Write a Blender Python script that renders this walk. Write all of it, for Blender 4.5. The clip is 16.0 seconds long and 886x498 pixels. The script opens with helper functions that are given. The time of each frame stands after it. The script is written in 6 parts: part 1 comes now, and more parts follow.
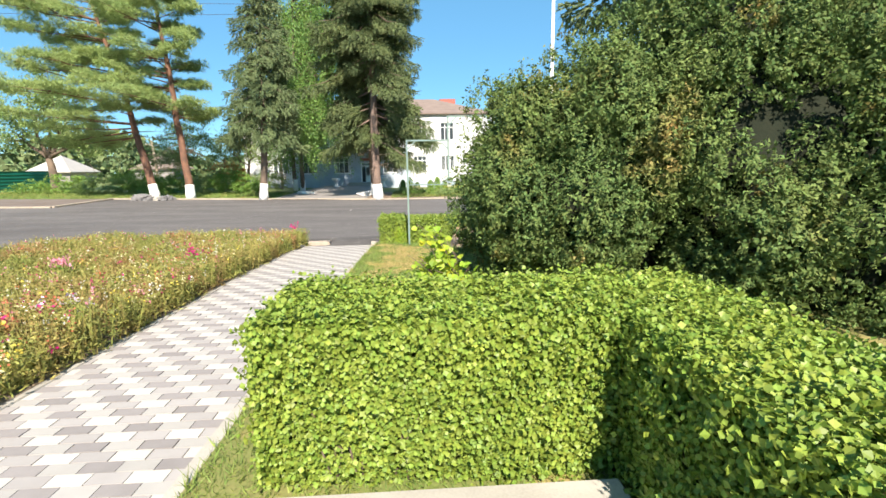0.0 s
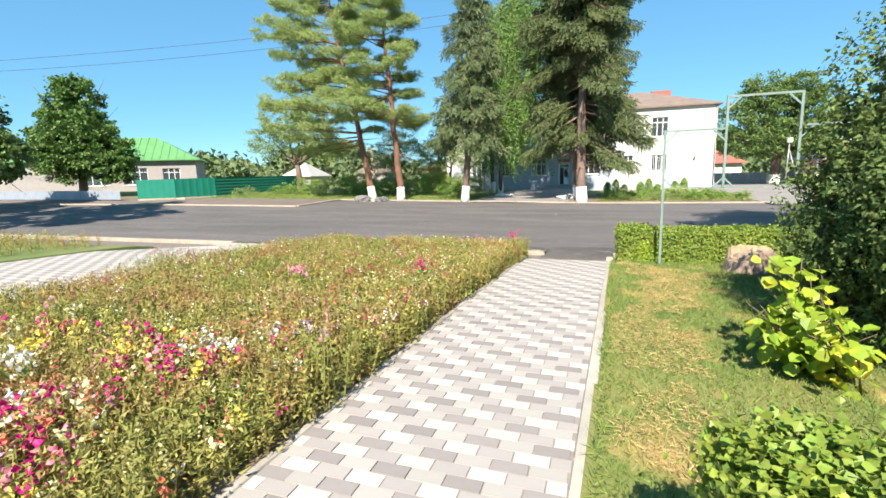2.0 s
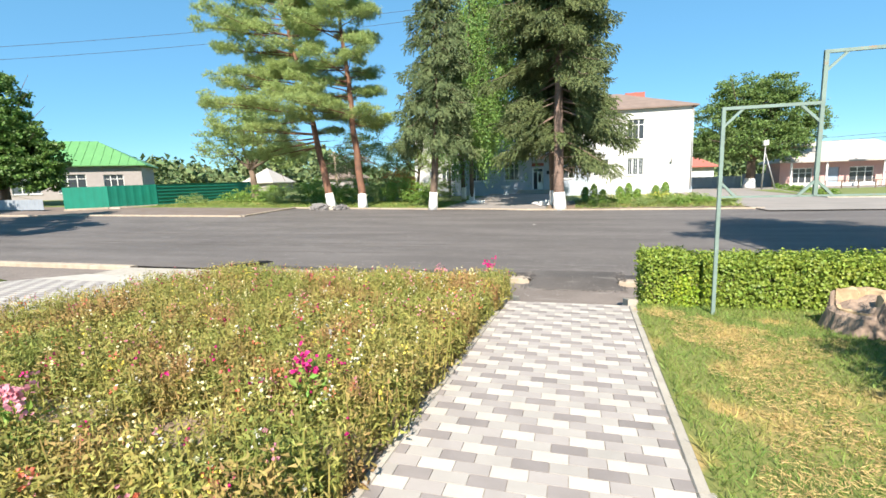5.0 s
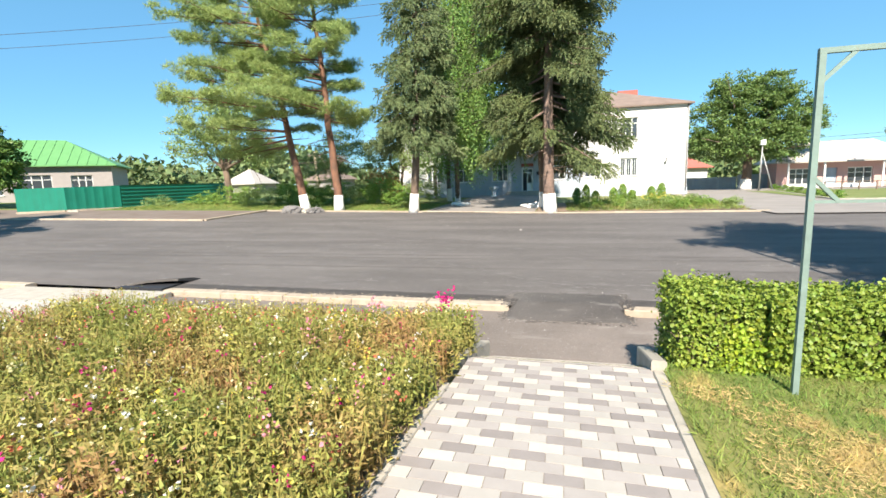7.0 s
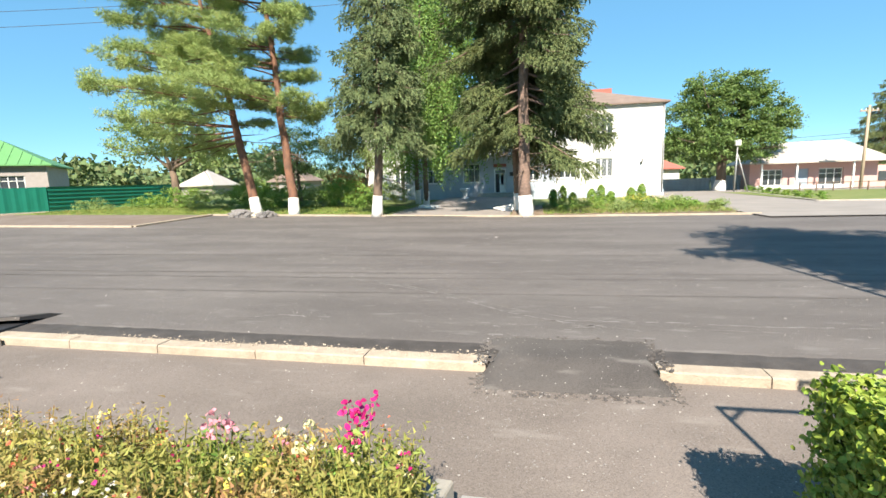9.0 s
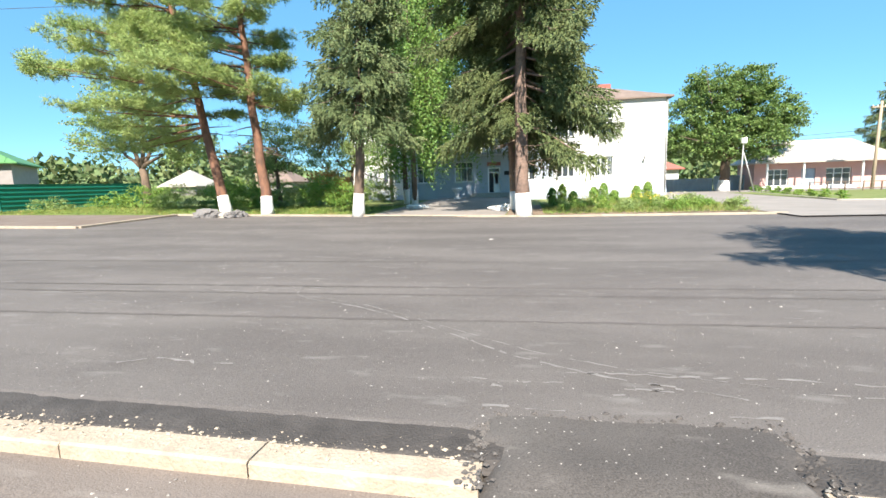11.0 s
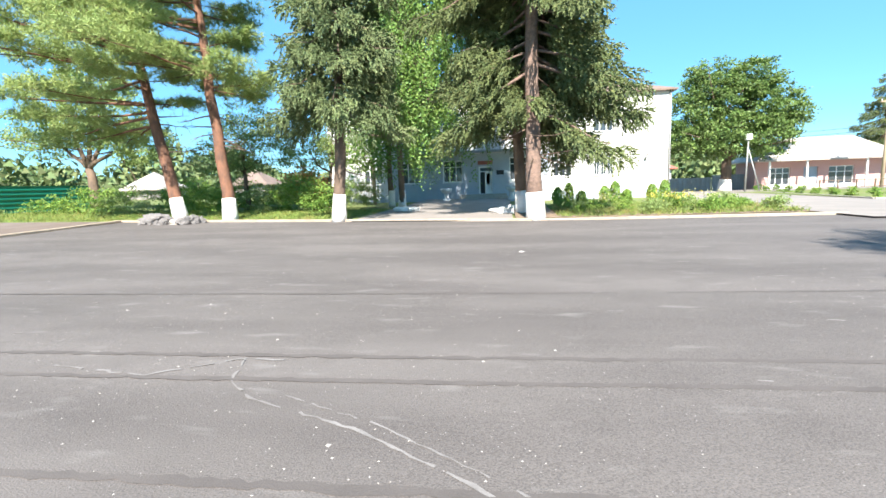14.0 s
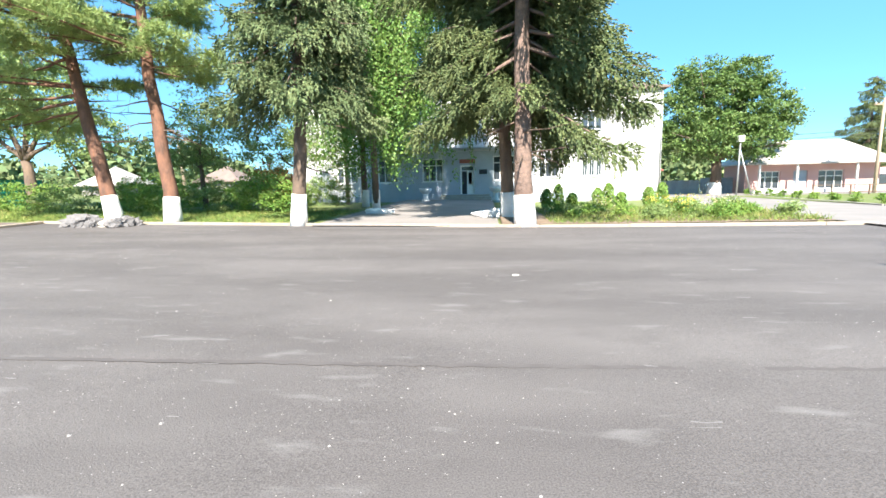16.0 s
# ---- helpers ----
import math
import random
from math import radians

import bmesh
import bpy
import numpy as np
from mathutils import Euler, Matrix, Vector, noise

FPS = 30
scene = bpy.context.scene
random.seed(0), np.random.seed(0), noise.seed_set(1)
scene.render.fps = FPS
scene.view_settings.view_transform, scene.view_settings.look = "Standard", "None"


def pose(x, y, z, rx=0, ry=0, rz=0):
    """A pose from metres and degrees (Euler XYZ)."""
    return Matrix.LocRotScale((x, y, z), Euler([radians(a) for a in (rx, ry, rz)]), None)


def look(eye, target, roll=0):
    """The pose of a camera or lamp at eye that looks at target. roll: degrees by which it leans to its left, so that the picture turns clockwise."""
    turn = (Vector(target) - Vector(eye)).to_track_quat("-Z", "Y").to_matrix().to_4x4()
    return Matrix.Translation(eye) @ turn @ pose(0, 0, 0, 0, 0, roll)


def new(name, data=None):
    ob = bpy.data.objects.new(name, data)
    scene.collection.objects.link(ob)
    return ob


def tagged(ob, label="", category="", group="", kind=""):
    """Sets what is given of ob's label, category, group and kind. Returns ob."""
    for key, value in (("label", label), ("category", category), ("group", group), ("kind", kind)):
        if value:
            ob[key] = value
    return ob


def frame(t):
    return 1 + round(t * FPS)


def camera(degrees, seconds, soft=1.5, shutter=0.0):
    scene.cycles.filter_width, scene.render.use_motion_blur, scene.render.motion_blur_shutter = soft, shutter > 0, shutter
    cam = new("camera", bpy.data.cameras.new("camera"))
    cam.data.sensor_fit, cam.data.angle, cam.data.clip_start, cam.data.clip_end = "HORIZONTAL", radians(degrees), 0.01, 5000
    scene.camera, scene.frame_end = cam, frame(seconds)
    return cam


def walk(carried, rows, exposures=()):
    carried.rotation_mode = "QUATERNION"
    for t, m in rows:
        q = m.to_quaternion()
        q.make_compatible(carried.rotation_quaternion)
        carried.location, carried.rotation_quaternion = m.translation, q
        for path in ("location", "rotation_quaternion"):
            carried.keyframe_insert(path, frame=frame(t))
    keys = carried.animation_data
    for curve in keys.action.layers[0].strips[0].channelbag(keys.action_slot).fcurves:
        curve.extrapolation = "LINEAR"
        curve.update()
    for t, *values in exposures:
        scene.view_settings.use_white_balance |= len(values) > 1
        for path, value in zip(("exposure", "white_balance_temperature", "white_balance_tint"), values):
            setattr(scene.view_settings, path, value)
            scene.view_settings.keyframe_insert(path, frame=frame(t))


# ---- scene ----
cam = camera(87.1, 16.0, soft=1.6)
METRES, EYE, TILT, LEAN, TURN = 18.5, 2.16, 0.0, 0.0, -3.5
ROWS = [
    (0.0, 0.0, 0.0, 0.0, -0.16, -9.85, 0.91),
    (0.5, -0.0136, 0.0188, -0.0012, 12.65, -9.67, 1.04),
    (1.0, -0.0324, 0.0366, -0.0028, 21.9, -9.6, 1.77),
    (1.5, -0.049, 0.0559, -0.0014, 22.74, -9.36, 1.6),
    (2.0, -0.0634, 0.0799, -0.0008, 22.48, -9.09, 1.57),
    (2.5, -0.078, 0.1036, -0.0015, 21.96, -8.82, 1.63),
    (3.0, -0.0871, 0.1315, -0.0022, 21.25, -8.51, 1.68),
    (3.5, -0.0948, 0.1567, -0.0022, 19.98, -8.41, 1.81),
    (4.0, -0.1002, 0.1858, -0.0015, 18.91, -8.58, 1.9),
    (6.5, -0.1141, 0.3354, -0.007, 19.26, -8.34, 1.69),
    (7.0, -0.1158, 0.3678, -0.0074, 18.0, -8.37, 1.83),
    (7.5, -0.1221, 0.4004, -0.0077, 17.1, -8.35, 1.86),
    (8.0, -0.1279, 0.435, -0.009, 16.13, -8.31, 1.83),
    (8.5, -0.1367, 0.4674, -0.0097, 15.49, -8.23, 1.88),
    (9.0, -0.142, 0.5034, -0.0113, 14.58, -8.26, 1.83),
    (11.5, -0.1756, 0.6651, -0.0322, 13.76, -7.9, 1.73),
    (12.0, -0.1901, 0.6918, -0.0338, 14.06, -8.01, 1.77),
    (12.5, -0.2056, 0.7159, -0.0354, 13.7, -7.88, 1.8),
    (13.0, -0.2258, 0.7416, -0.037, 12.89, -7.6, 1.92),
    (13.5, -0.2377, 0.7722, -0.0394, 11.94, -7.7, 1.91),
    (14.0, -0.2475, 0.8075, -0.0376, 11.12, -7.67, 2.04),
    (14.5, -0.2563, 0.8391, -0.036, 10.56, -7.71, 1.97),
    (15.0, -0.2596, 0.8723, -0.0356, 9.79, -7.8, 1.81),
    (15.5, -0.2635, 0.9044, -0.0355, 9.3, -7.87, 1.63),
    (16.0, -0.2629, 0.9397, -0.0359, 8.88, -7.83, 1.29),
]
walk(cam, [(t, pose(0, 0, EYE, TILT, LEAN, TURN) @ pose(METRES * x, METRES * y, METRES * z, 90 + pitch, roll, yaw)) for t, x, y, z, yaw, pitch, roll in ROWS],
     [(0, 1.22, 6650, 10), (4, 1.2, 6600, 10), (7, 1.25, 6750, 10), (9, 1.3, 6850, 10), (11.5, 1.47, 6500, 10), (14, 1.69, 6380, 10), (16, 1.77, 6320, 10)])

# ---- world, sun ----
SUN = Vector((0.36, -3.1, 2.87)).normalized()
world = bpy.data.worlds.new("sky")
scene.world = world
world.use_nodes = True
wn = world.node_tree.nodes
sky = wn.new("ShaderNodeTexSky")
sky.sky_type = "NISHITA"
sky.sun_disc = False
sky.sun_elevation = math.asin(SUN.z)
sky.sun_rotation = math.atan2(SUN.x, SUN.y)
sky.altitude = 1500
sky.air_density, sky.dust_density, sky.ozone_density = 1.0, 0.0, 3.0
tint = wn.new("ShaderNodeMix")
tint.data_type, tint.blend_type = "RGBA", "MULTIPLY"
tint.inputs[0].default_value, tint.inputs[7].default_value = 1.0, (0.72, 1.0, 1.03, 1)
world.node_tree.links.new(sky.outputs[0], tint.inputs[6])
even = wn.new("ShaderNodeMix")
even.data_type = "RGBA"
even.inputs[0].default_value, even.inputs[7].default_value = 0.5, (1.15, 3.5, 5.9, 1)
world.node_tree.links.new(tint.outputs[2], even.inputs[6])
world.node_tree.links.new(even.outputs[2], wn["Background"].inputs[0])
wn["Background"].inputs[1].default_value = 0.076
sun = new("sun", bpy.data.lights.new("sun", "SUN"))
sun.data.energy, sun.data.angle, sun.data.color = 5.0, radians(0.53), (1.0, 0.93, 0.82)
sun.matrix_world = look((0, 0, 60), Vector((0, 0, 60)) - SUN)

rng = np.random.default_rng(7)


# ---- materials ----
def mat(name, a, b=None, scale=3.0, rough=0.85, bump=0.3, fine=60.0, metal=0.0, vary=0.0, by="", hue=0.0,
        stretch=(1, 1, 1), thin=0.0, spots=None, spec=0.4, dist=0.01):
    """Two-scale noise colour from a to b, fine relief; vary/hue: spread of value and hue by object or island; thin: translucence."""
    m = bpy.data.materials.new(name)
    m.use_nodes = True
    nt = m.node_tree
    n, l = nt.nodes, nt.links
    p = n["Principled BSDF"]
    co = n.new("ShaderNodeTexCoord")
    mp = n.new("ShaderNodeMapping")
    mp.inputs["Scale"].default_value = stretch
    l.new(co.outputs["Object"], mp.inputs[0])
    n1, n2 = n.new("ShaderNodeTexNoise"), n.new("ShaderNodeTexNoise")
    n1.inputs["Scale"].default_value, n1.inputs["Detail"].default_value = scale, 5
    n2.inputs["Scale"].default_value, n2.inputs["Detail"].default_value = fine, 3
    l.new(mp.outputs[0], n1.inputs[0])
    l.new(mp.outputs[0], n2.inputs[0])
    b = b or tuple(c * 0.75 for c in a)
    add = n.new("ShaderNodeMath")
    add.operation = "MULTIPLY_ADD"
    l.new(n2.outputs[0], add.inputs[0])
    add.inputs[1].default_value = 0.5
    l.new(n1.outputs[0], add.inputs[2])
    rmp = n.new("ShaderNodeMapRange")
    rmp.inputs[1].default_value, rmp.inputs[2].default_value = 0.5, 1.0
    l.new(add.outputs[0], rmp.inputs[0])
    mix = n.new("ShaderNodeMix")
    mix.data_type = "RGBA"
    l.new(rmp.outputs[0], mix.inputs[0])
    mix.inputs[6].default_value, mix.inputs[7].default_value = (*a, 1), (*b, 1)
    out = mix.outputs[2]
    if spots:
        col, sc, lo = spots
        n3 = n.new("ShaderNodeTexNoise")
        n3.inputs["Scale"].default_value, n3.inputs["Detail"].default_value = sc, 6
        l.new(mp.outputs[0], n3.inputs[0])
        r3 = n.new("ShaderNodeMapRange")
        r3.inputs[1].default_value, r3.inputs[2].default_value = lo, lo + 0.14
        l.new(n3.outputs[0], r3.inputs[0])
        mx = n.new("ShaderNodeMix")
        mx.data_type = "RGBA"
        l.new(r3.outputs[0], mx.inputs[0])
        l.new(out, mx.inputs[6])
        mx.inputs[7].default_value = (*col, 1)
        out = mx.outputs[2]
    if by:
        src = n.new("ShaderNodeObjectInfo" if by == "object" else "ShaderNodeNewGeometry")
        rnd = src.outputs["Random"] if by == "object" else src.outputs["Random Per Island"]
        hs = n.new("ShaderNodeHueSaturation")
        v = n.new("ShaderNodeMapRange")
        v.inputs[3].default_value, v.inputs[4].default_value = 1 - vary, 1 + vary
        l.new(rnd, v.inputs[0])
        l.new(v.outputs[0], hs.inputs["Value"])
        if hue:
            k = n.new("ShaderNodeMath")
            k.operation = "MULTIPLY"
            k.inputs[1].default_value = 7.31
            l.new(rnd, k.inputs[0])
            fr = n.new("ShaderNodeMath")
            fr.operation = "FRACT"
            l.new(k.outputs[0], fr.inputs[0])
            h = n.new("ShaderNodeMapRange")
            h.inputs[3].default_value, h.inputs[4].default_value = 0.5 - hue, 0.5 + hue
            l.new(fr.outputs[0], h.inputs[0])
            l.new(h.outputs[0], hs.inputs["Hue"])
        l.new(out, hs.inputs["Color"])
        out = hs.outputs[0]
    l.new(out, p.inputs["Base Color"])
    p.inputs["Roughness"].default_value, p.inputs["Metallic"].default_value = rough, metal
    p.inputs["Specular IOR Level"].default_value = spec
    if bump:
        bp = n.new("ShaderNodeBump")
        bp.inputs["Strength"].default_value, bp.inputs["Distance"].default_value = bump, dist
        l.new(add.outputs[0], bp.inputs["Height"])
        l.new(bp.outputs[0], p.inputs["Normal"])
    if thin:
        tr = n.new("ShaderNodeBsdfTranslucent")
        l.new(out, tr.inputs[0])
        ms = n.new("ShaderNodeMixShader")
        ms.inputs[0].default_value = thin
        l.new(p.outputs[0], ms.inputs[1])
        l.new(tr.outputs[0], ms.inputs[2])
        l.new(ms.outputs[0], n["Material Output"].inputs[0])
    return m




def asphalt(name, a, b, fleck, streak=(0.3, 1.3, 1), flecks=0.075):
    """Rolled asphalt: long soft lanes, mottling, isotropic grain, pale scuffs and single pale stones."""
    m = bpy.data.materials.new(name)
    m.use_nodes = True
    n, l = m.node_tree.nodes, m.node_tree.links
    p = n["Principled BSDF"]
    co = n.new("ShaderNodeTexCoord")

    def tex(scale, detail, stretch=(1, 1, 1), kind="ShaderNodeTexNoise"):
        mp = n.new("ShaderNodeMapping")
        mp.inputs["Scale"].default_value = stretch
        l.new(co.outputs["Object"], mp.inputs[0])
        t = n.new(kind)
        t.inputs["Scale"].default_value = scale
        if kind == "ShaderNodeTexNoise":
            t.inputs["Detail"].default_value = detail
        l.new(mp.outputs[0], t.inputs[0])
        return t.outputs[0]

    def ramp(v, lo, hi, c=0.0, d=1.0):
        r = n.new("ShaderNodeMapRange")
        for k, q in enumerate((lo, hi, c, d)):
            r.inputs[k + 1].default_value = q
        l.new(v, r.inputs[0])
        return r.outputs[0]

    def blend(f, x, y):
        k = n.new("ShaderNodeMix")
        k.data_type = "RGBA"
        l.new(f, k.inputs[0])
        for i, v in ((6, x), (7, y)):
            if isinstance(v, tuple):
                k.inputs[i].default_value = (*v, 1)
            else:
                l.new(v, k.inputs[i])
        return k.outputs[2]
    lanes, patchy, grain = tex(0.55, 4, streak), tex(1.7, 5, (0.7, 1, 1)), tex(95, 2)
    out = blend(ramp(lanes, 0.36, 0.66), a, b)
    out = blend(ramp(patchy, 0.5, 0.75, 0, 0.45), out, tuple(c * 0.8 for c in a))
    out = blend(ramp(grain, 0.42, 0.72, 0, 0.38), out, tuple(c * 1.5 for c in b))
    out = blend(ramp(grain, 0.46, 0.3, 0, 0.42), out, tuple(c * 0.5 for c in a))
    out = blend(ramp(tex(3.4, 7, (0.45, 1.5, 1)), 0.6, 0.74, 0, 0.55), out, fleck)
    cell = tex(16, 0, (1, 1, 1), "ShaderNodeTexVoronoi")
    out = blend(ramp(cell, flecks, flecks * 0.6), out, tuple(min(1, c * 1.7) for c in fleck))
    l.new(out, p.inputs["Base Color"])
    p.inputs["Roughness"].default_value, p.inputs["Specular IOR Level"].default_value = 0.88, 0.35
    bp = n.new("ShaderNodeBump")
    bp.inputs["Strength"].default_value, bp.inputs["Distance"].default_value = 0.8, 0.006
    l.new(grain, bp.inputs["Height"])
    l.new(bp.outputs[0], p.inputs["Normal"])
    return m


ASPHALT = asphalt("asphalt", (0.094, 0.083, 0.079), (0.141, 0.126, 0.119), (0.21, 0.195, 0.187))
ASPHALT_OLD = asphalt("old_asphalt", (0.14, 0.117, 0.103), (0.195, 0.163, 0.145), (0.27, 0.24, 0.215), (0.8, 1, 1), 0.06)
TAR_EDGE = mat("fresh_tar_edge", (0.042, 0.037, 0.035), (0.078, 0.069, 0.065), 4, 0.8, 1.0, 60, dist=0.02)
ASPHALT_PATCH = asphalt("asphalt_patch", (0.062, 0.055, 0.052), (0.105, 0.094, 0.088), (0.23, 0.21, 0.195), (1, 1, 1), 0.12)
CONCRETE = mat("concrete", (0.43, 0.39, 0.335), (0.31, 0.28, 0.24), 4, 0.9, 0.3, 80, vary=0.07, by="object")
LIMESTONE = mat("pale_kerbstone", (0.42, 0.35, 0.275), (0.3, 0.245, 0.19), 5, 0.92, 0.8, 40, vary=0.08, by="object", dist=0.02)
DRIVE = mat("pale_paving", (0.28, 0.25, 0.23), (0.21, 0.19, 0.175), 0.6, 0.9, 0.3, 60)
PAVER_W = mat("white_paver", (0.49, 0.45, 0.405), (0.43, 0.395, 0.35), 6, 0.85, 0.2, 160, vary=0.05, by="object")
PAVER_G = mat("grey_paver", (0.35, 0.317, 0.298), (0.305, 0.275, 0.26), 6, 0.85, 0.2, 160, vary=0.06, by="object")
PAVER_L = mat("light_grey_paver", (0.375, 0.345, 0.318), (0.33, 0.305, 0.28), 6, 0.85, 0.2, 160, vary=0.05, by="object")
PAVER_D = mat("dark_paver", (0.265, 0.235, 0.225), (0.215, 0.19, 0.18), 6, 0.85, 0.2, 160, vary=0.1, by="object")
SAND = mat("joint_sand", (0.3, 0.265, 0.235), (0.21, 0.185, 0.165), 8, 0.95, 0.5, 120)
SOIL = mat("dry_soil", (0.27, 0.2, 0.14), (0.16, 0.115, 0.08), 3, 0.95, 0.8, 40, dist=0.03)
DIRT = mat("bare_dirt", (0.185, 0.15, 0.13), (0.14, 0.105, 0.085), 1, 0.95, 0.5, 30)
LAWN = mat("lawn_ground", (0.12, 0.16, 0.035), (0.22, 0.2, 0.07), 1.3, 0.95, 0.6, 50, spots=((0.36, 0.26, 0.1), 2.0, 0.54), dist=0.02)
STRAW = mat("dry_straw", (0.52, 0.38, 0.17), (0.38, 0.27, 0.11), 5, 0.8, 0, 40, vary=0.25, by="island", hue=0.015, thin=0.1)
GRASS = mat("grass_blades", (0.13, 0.22, 0.045), (0.23, 0.27, 0.065), 1.3, 0.7, 0, 20, vary=0.45, by="island", hue=0.02, thin=0.25, spots=((0.42, 0.33, 0.12), 2.0, 0.55))
FIELD = mat("rough_grass", (0.1, 0.15, 0.035), (0.19, 0.2, 0.07), 0.5, 0.95, 0.6, 20, spots=((0.24, 0.2, 0.1), 0.3, 0.62), dist=0.05)
HEDGE = mat("hedge_leaf", (0.17, 0.25, 0.038), (0.275, 0.345, 0.055), 2.5, 0.5, 0.1, 30, vary=0.24, by="island", hue=0.018, thin=0.25, spots=((0.36, 0.42, 0.06), 5.0, 0.66))
# Twig brown and green, darkened for the shade inside the hedges.
HEDGE_IN = mat("hedge_twig_shade", (0.045, 0.07, 0.015), (0.09, 0.075, 0.035), 12, 0.95, 0.8, 60)
BUSH = mat("bush_leaf", (0.076, 0.126, 0.038), (0.15, 0.195, 0.054), 1.2, 0.7, 0.1, 30, vary=0.4, by="island", hue=0.02, thin=0.15, spots=((0.27, 0.19, 0.06), 1.3, 0.61), spec=0.2)
# Near-black green: the shade inside the shrubs, put into the colour of their cores.
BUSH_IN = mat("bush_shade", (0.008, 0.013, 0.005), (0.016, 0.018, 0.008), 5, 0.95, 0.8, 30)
VINE = mat("lilac_leaf", (0.22, 0.34, 0.03), (0.34, 0.43, 0.04), 2, 0.5, 0.1, 30, vary=0.25, by="island", hue=0.02, thin=0.35, spots=((0.62, 0.5, 0.03), 3, 0.54))
SPRUCE = mat("spruce_needles", (0.08, 0.115, 0.045), (0.15, 0.18, 0.062), 0.8, 0.7, 0, 10, vary=0.3, by="island", hue=0.02, thin=0.06)
SPRUCE2 = mat("blue_spruce_needles", (0.095, 0.14, 0.058), (0.165, 0.205, 0.085), 0.8, 0.7, 0, 10, vary=0.3, by="island", hue=0.02, thin=0.06, spots=((0.25, 0.19, 0.07), 0.6, 0.66))
PINE = mat("pine_needles", (0.24, 0.33, 0.11), (0.36, 0.43, 0.145), 0.5, 0.6, 0, 10, vary=0.22, by="island", hue=0.015, thin=0.25)
BIRCH = mat("birch_leaf", (0.115, 0.225, 0.05), (0.2, 0.315, 0.075), 0.8, 0.5, 0, 10, vary=0.35, by="island", hue=0.02, thin=0.3)
OAK = mat("oak_leaf", (0.1, 0.17, 0.045), (0.16, 0.235, 0.065), 0.6, 0.5, 0, 10, vary=0.4, by="island", hue=0.015, thin=0.2)
WALNUT = mat("walnut_leaf", (0.075, 0.155, 0.033), (0.125, 0.215, 0.048), 0.5, 0.5, 0, 10, vary=0.35, by="island", hue=0.015, thin=0.25)
PALE_TREE = mat("willow_leaf", (0.2, 0.29, 0.09), (0.3, 0.37, 0.13), 0.5, 0.5, 0, 10, vary=0.35, by="island", hue=0.02, thin=0.3)
SHRUB = mat("shrub_leaf", (0.14, 0.26, 0.045), (0.24, 0.34, 0.07), 0.7, 0.6, 0, 10, vary=0.35, by="island", hue=0.03, thin=0.25)
ORANGE = mat("orange_leaf", (0.45, 0.16, 0.05), (0.5, 0.25, 0.08), 0.7, 0.6, 0, 10, vary=0.3, by="island", hue=0.02, thin=0.25)
FARWOOD = mat("far_wood", (0.09, 0.14, 0.055), (0.15, 0.19, 0.08), 0.15, 0.9, 0, 2, vary=0.35, by="island", hue=0.03)
BARK_PINE = mat("pine_bark", (0.24, 0.115, 0.07), (0.11, 0.065, 0.048), 7, 0.9, 1, 25, stretch=(1, 1, 0.35), dist=0.04)
BARK = mat("grey_brown_bark", (0.2, 0.14, 0.1), (0.1, 0.075, 0.06), 5, 0.95, 1, 30, stretch=(1, 1, 0.3), dist=0.04)
BARK_SP = mat("spruce_bark", (0.27, 0.18, 0.14), (0.13, 0.095, 0.08), 9, 0.95, 1, 25, dist=0.04)
LIME = mat("limewash", (0.82, 0.8, 0.77), (0.68, 0.66, 0.63), 6, 0.95, 0.6, 40, spots=((0.4, 0.36, 0.32), 5, 0.68))
PLASTER = mat("white_plaster", (0.64, 0.63, 0.625), (0.58, 0.57, 0.565), 0.7, 0.95, 0.15, 30)
PLINTH = mat("grey_blue_plinth", (0.42, 0.46, 0.52), (0.34, 0.38, 0.44), 1.5, 0.9, 0.2, 30)
PINK = mat("pink_plaster", (0.58, 0.36, 0.33), (0.52, 0.32, 0.29), 1, 0.9, 0.1, 30)
PINK_LOW = mat("terracotta_plinth", (0.5, 0.28, 0.22), None, 1, 0.9, 0.1, 30)
WHITE = mat("white_paint", (0.82, 0.82, 0.8), (0.74, 0.74, 0.72), 3, 0.5, 0.05, 50)
SLATE = mat("asbestos_sheet", (0.235, 0.175, 0.145), (0.17, 0.125, 0.105), 1.2, 0.9, 0.3, 30)
REDBRICK = mat("red_brick", (0.4, 0.13, 0.1), (0.28, 0.1, 0.08), 4, 0.9, 0.3, 30)
TIN = mat("pale_tin_roof", (0.47, 0.42, 0.375), (0.4, 0.36, 0.325), 1, 0.6, 0.1, 20, metal=0.1)
GREEN_TIN = mat("green_tin_roof", (0.125, 0.3, 0.11), (0.105, 0.26, 0.095), 1, 0.5, 0.1, 20)
GREEN_DEEP = mat("dark_green_sheet", (0.01, 0.19, 0.13), (0.008, 0.15, 0.1), 1, 0.45, 0.05, 20)
BRICKGREY = mat("silicate_brick", (0.36, 0.32, 0.31), (0.3, 0.27, 0.26), 2, 0.9, 0.3, 30)
AWNING = mat("grey_metal_sheet", (0.36, 0.4, 0.45), (0.3, 0.33, 0.38), 2, 0.5, 0.1, 20, metal=0.3)
POLE = mat("flaking_green_paint", (0.21, 0.29, 0.26), (0.16, 0.22, 0.2), 8, 0.6, 0.3, 60, spots=((0.3, 0.19, 0.12), 9, 0.62), metal=0.1)
STEEL = mat("grey_steel", (0.4, 0.4, 0.4), None, 8, 0.5, 0.1, 40, metal=0.6)
# Plaque colour; also painted shade for the drain hole and the doorway.
DARK = mat("dark_plaque_and_shade", (0.03, 0.03, 0.035), None, 3, 0.6, 0, 10)
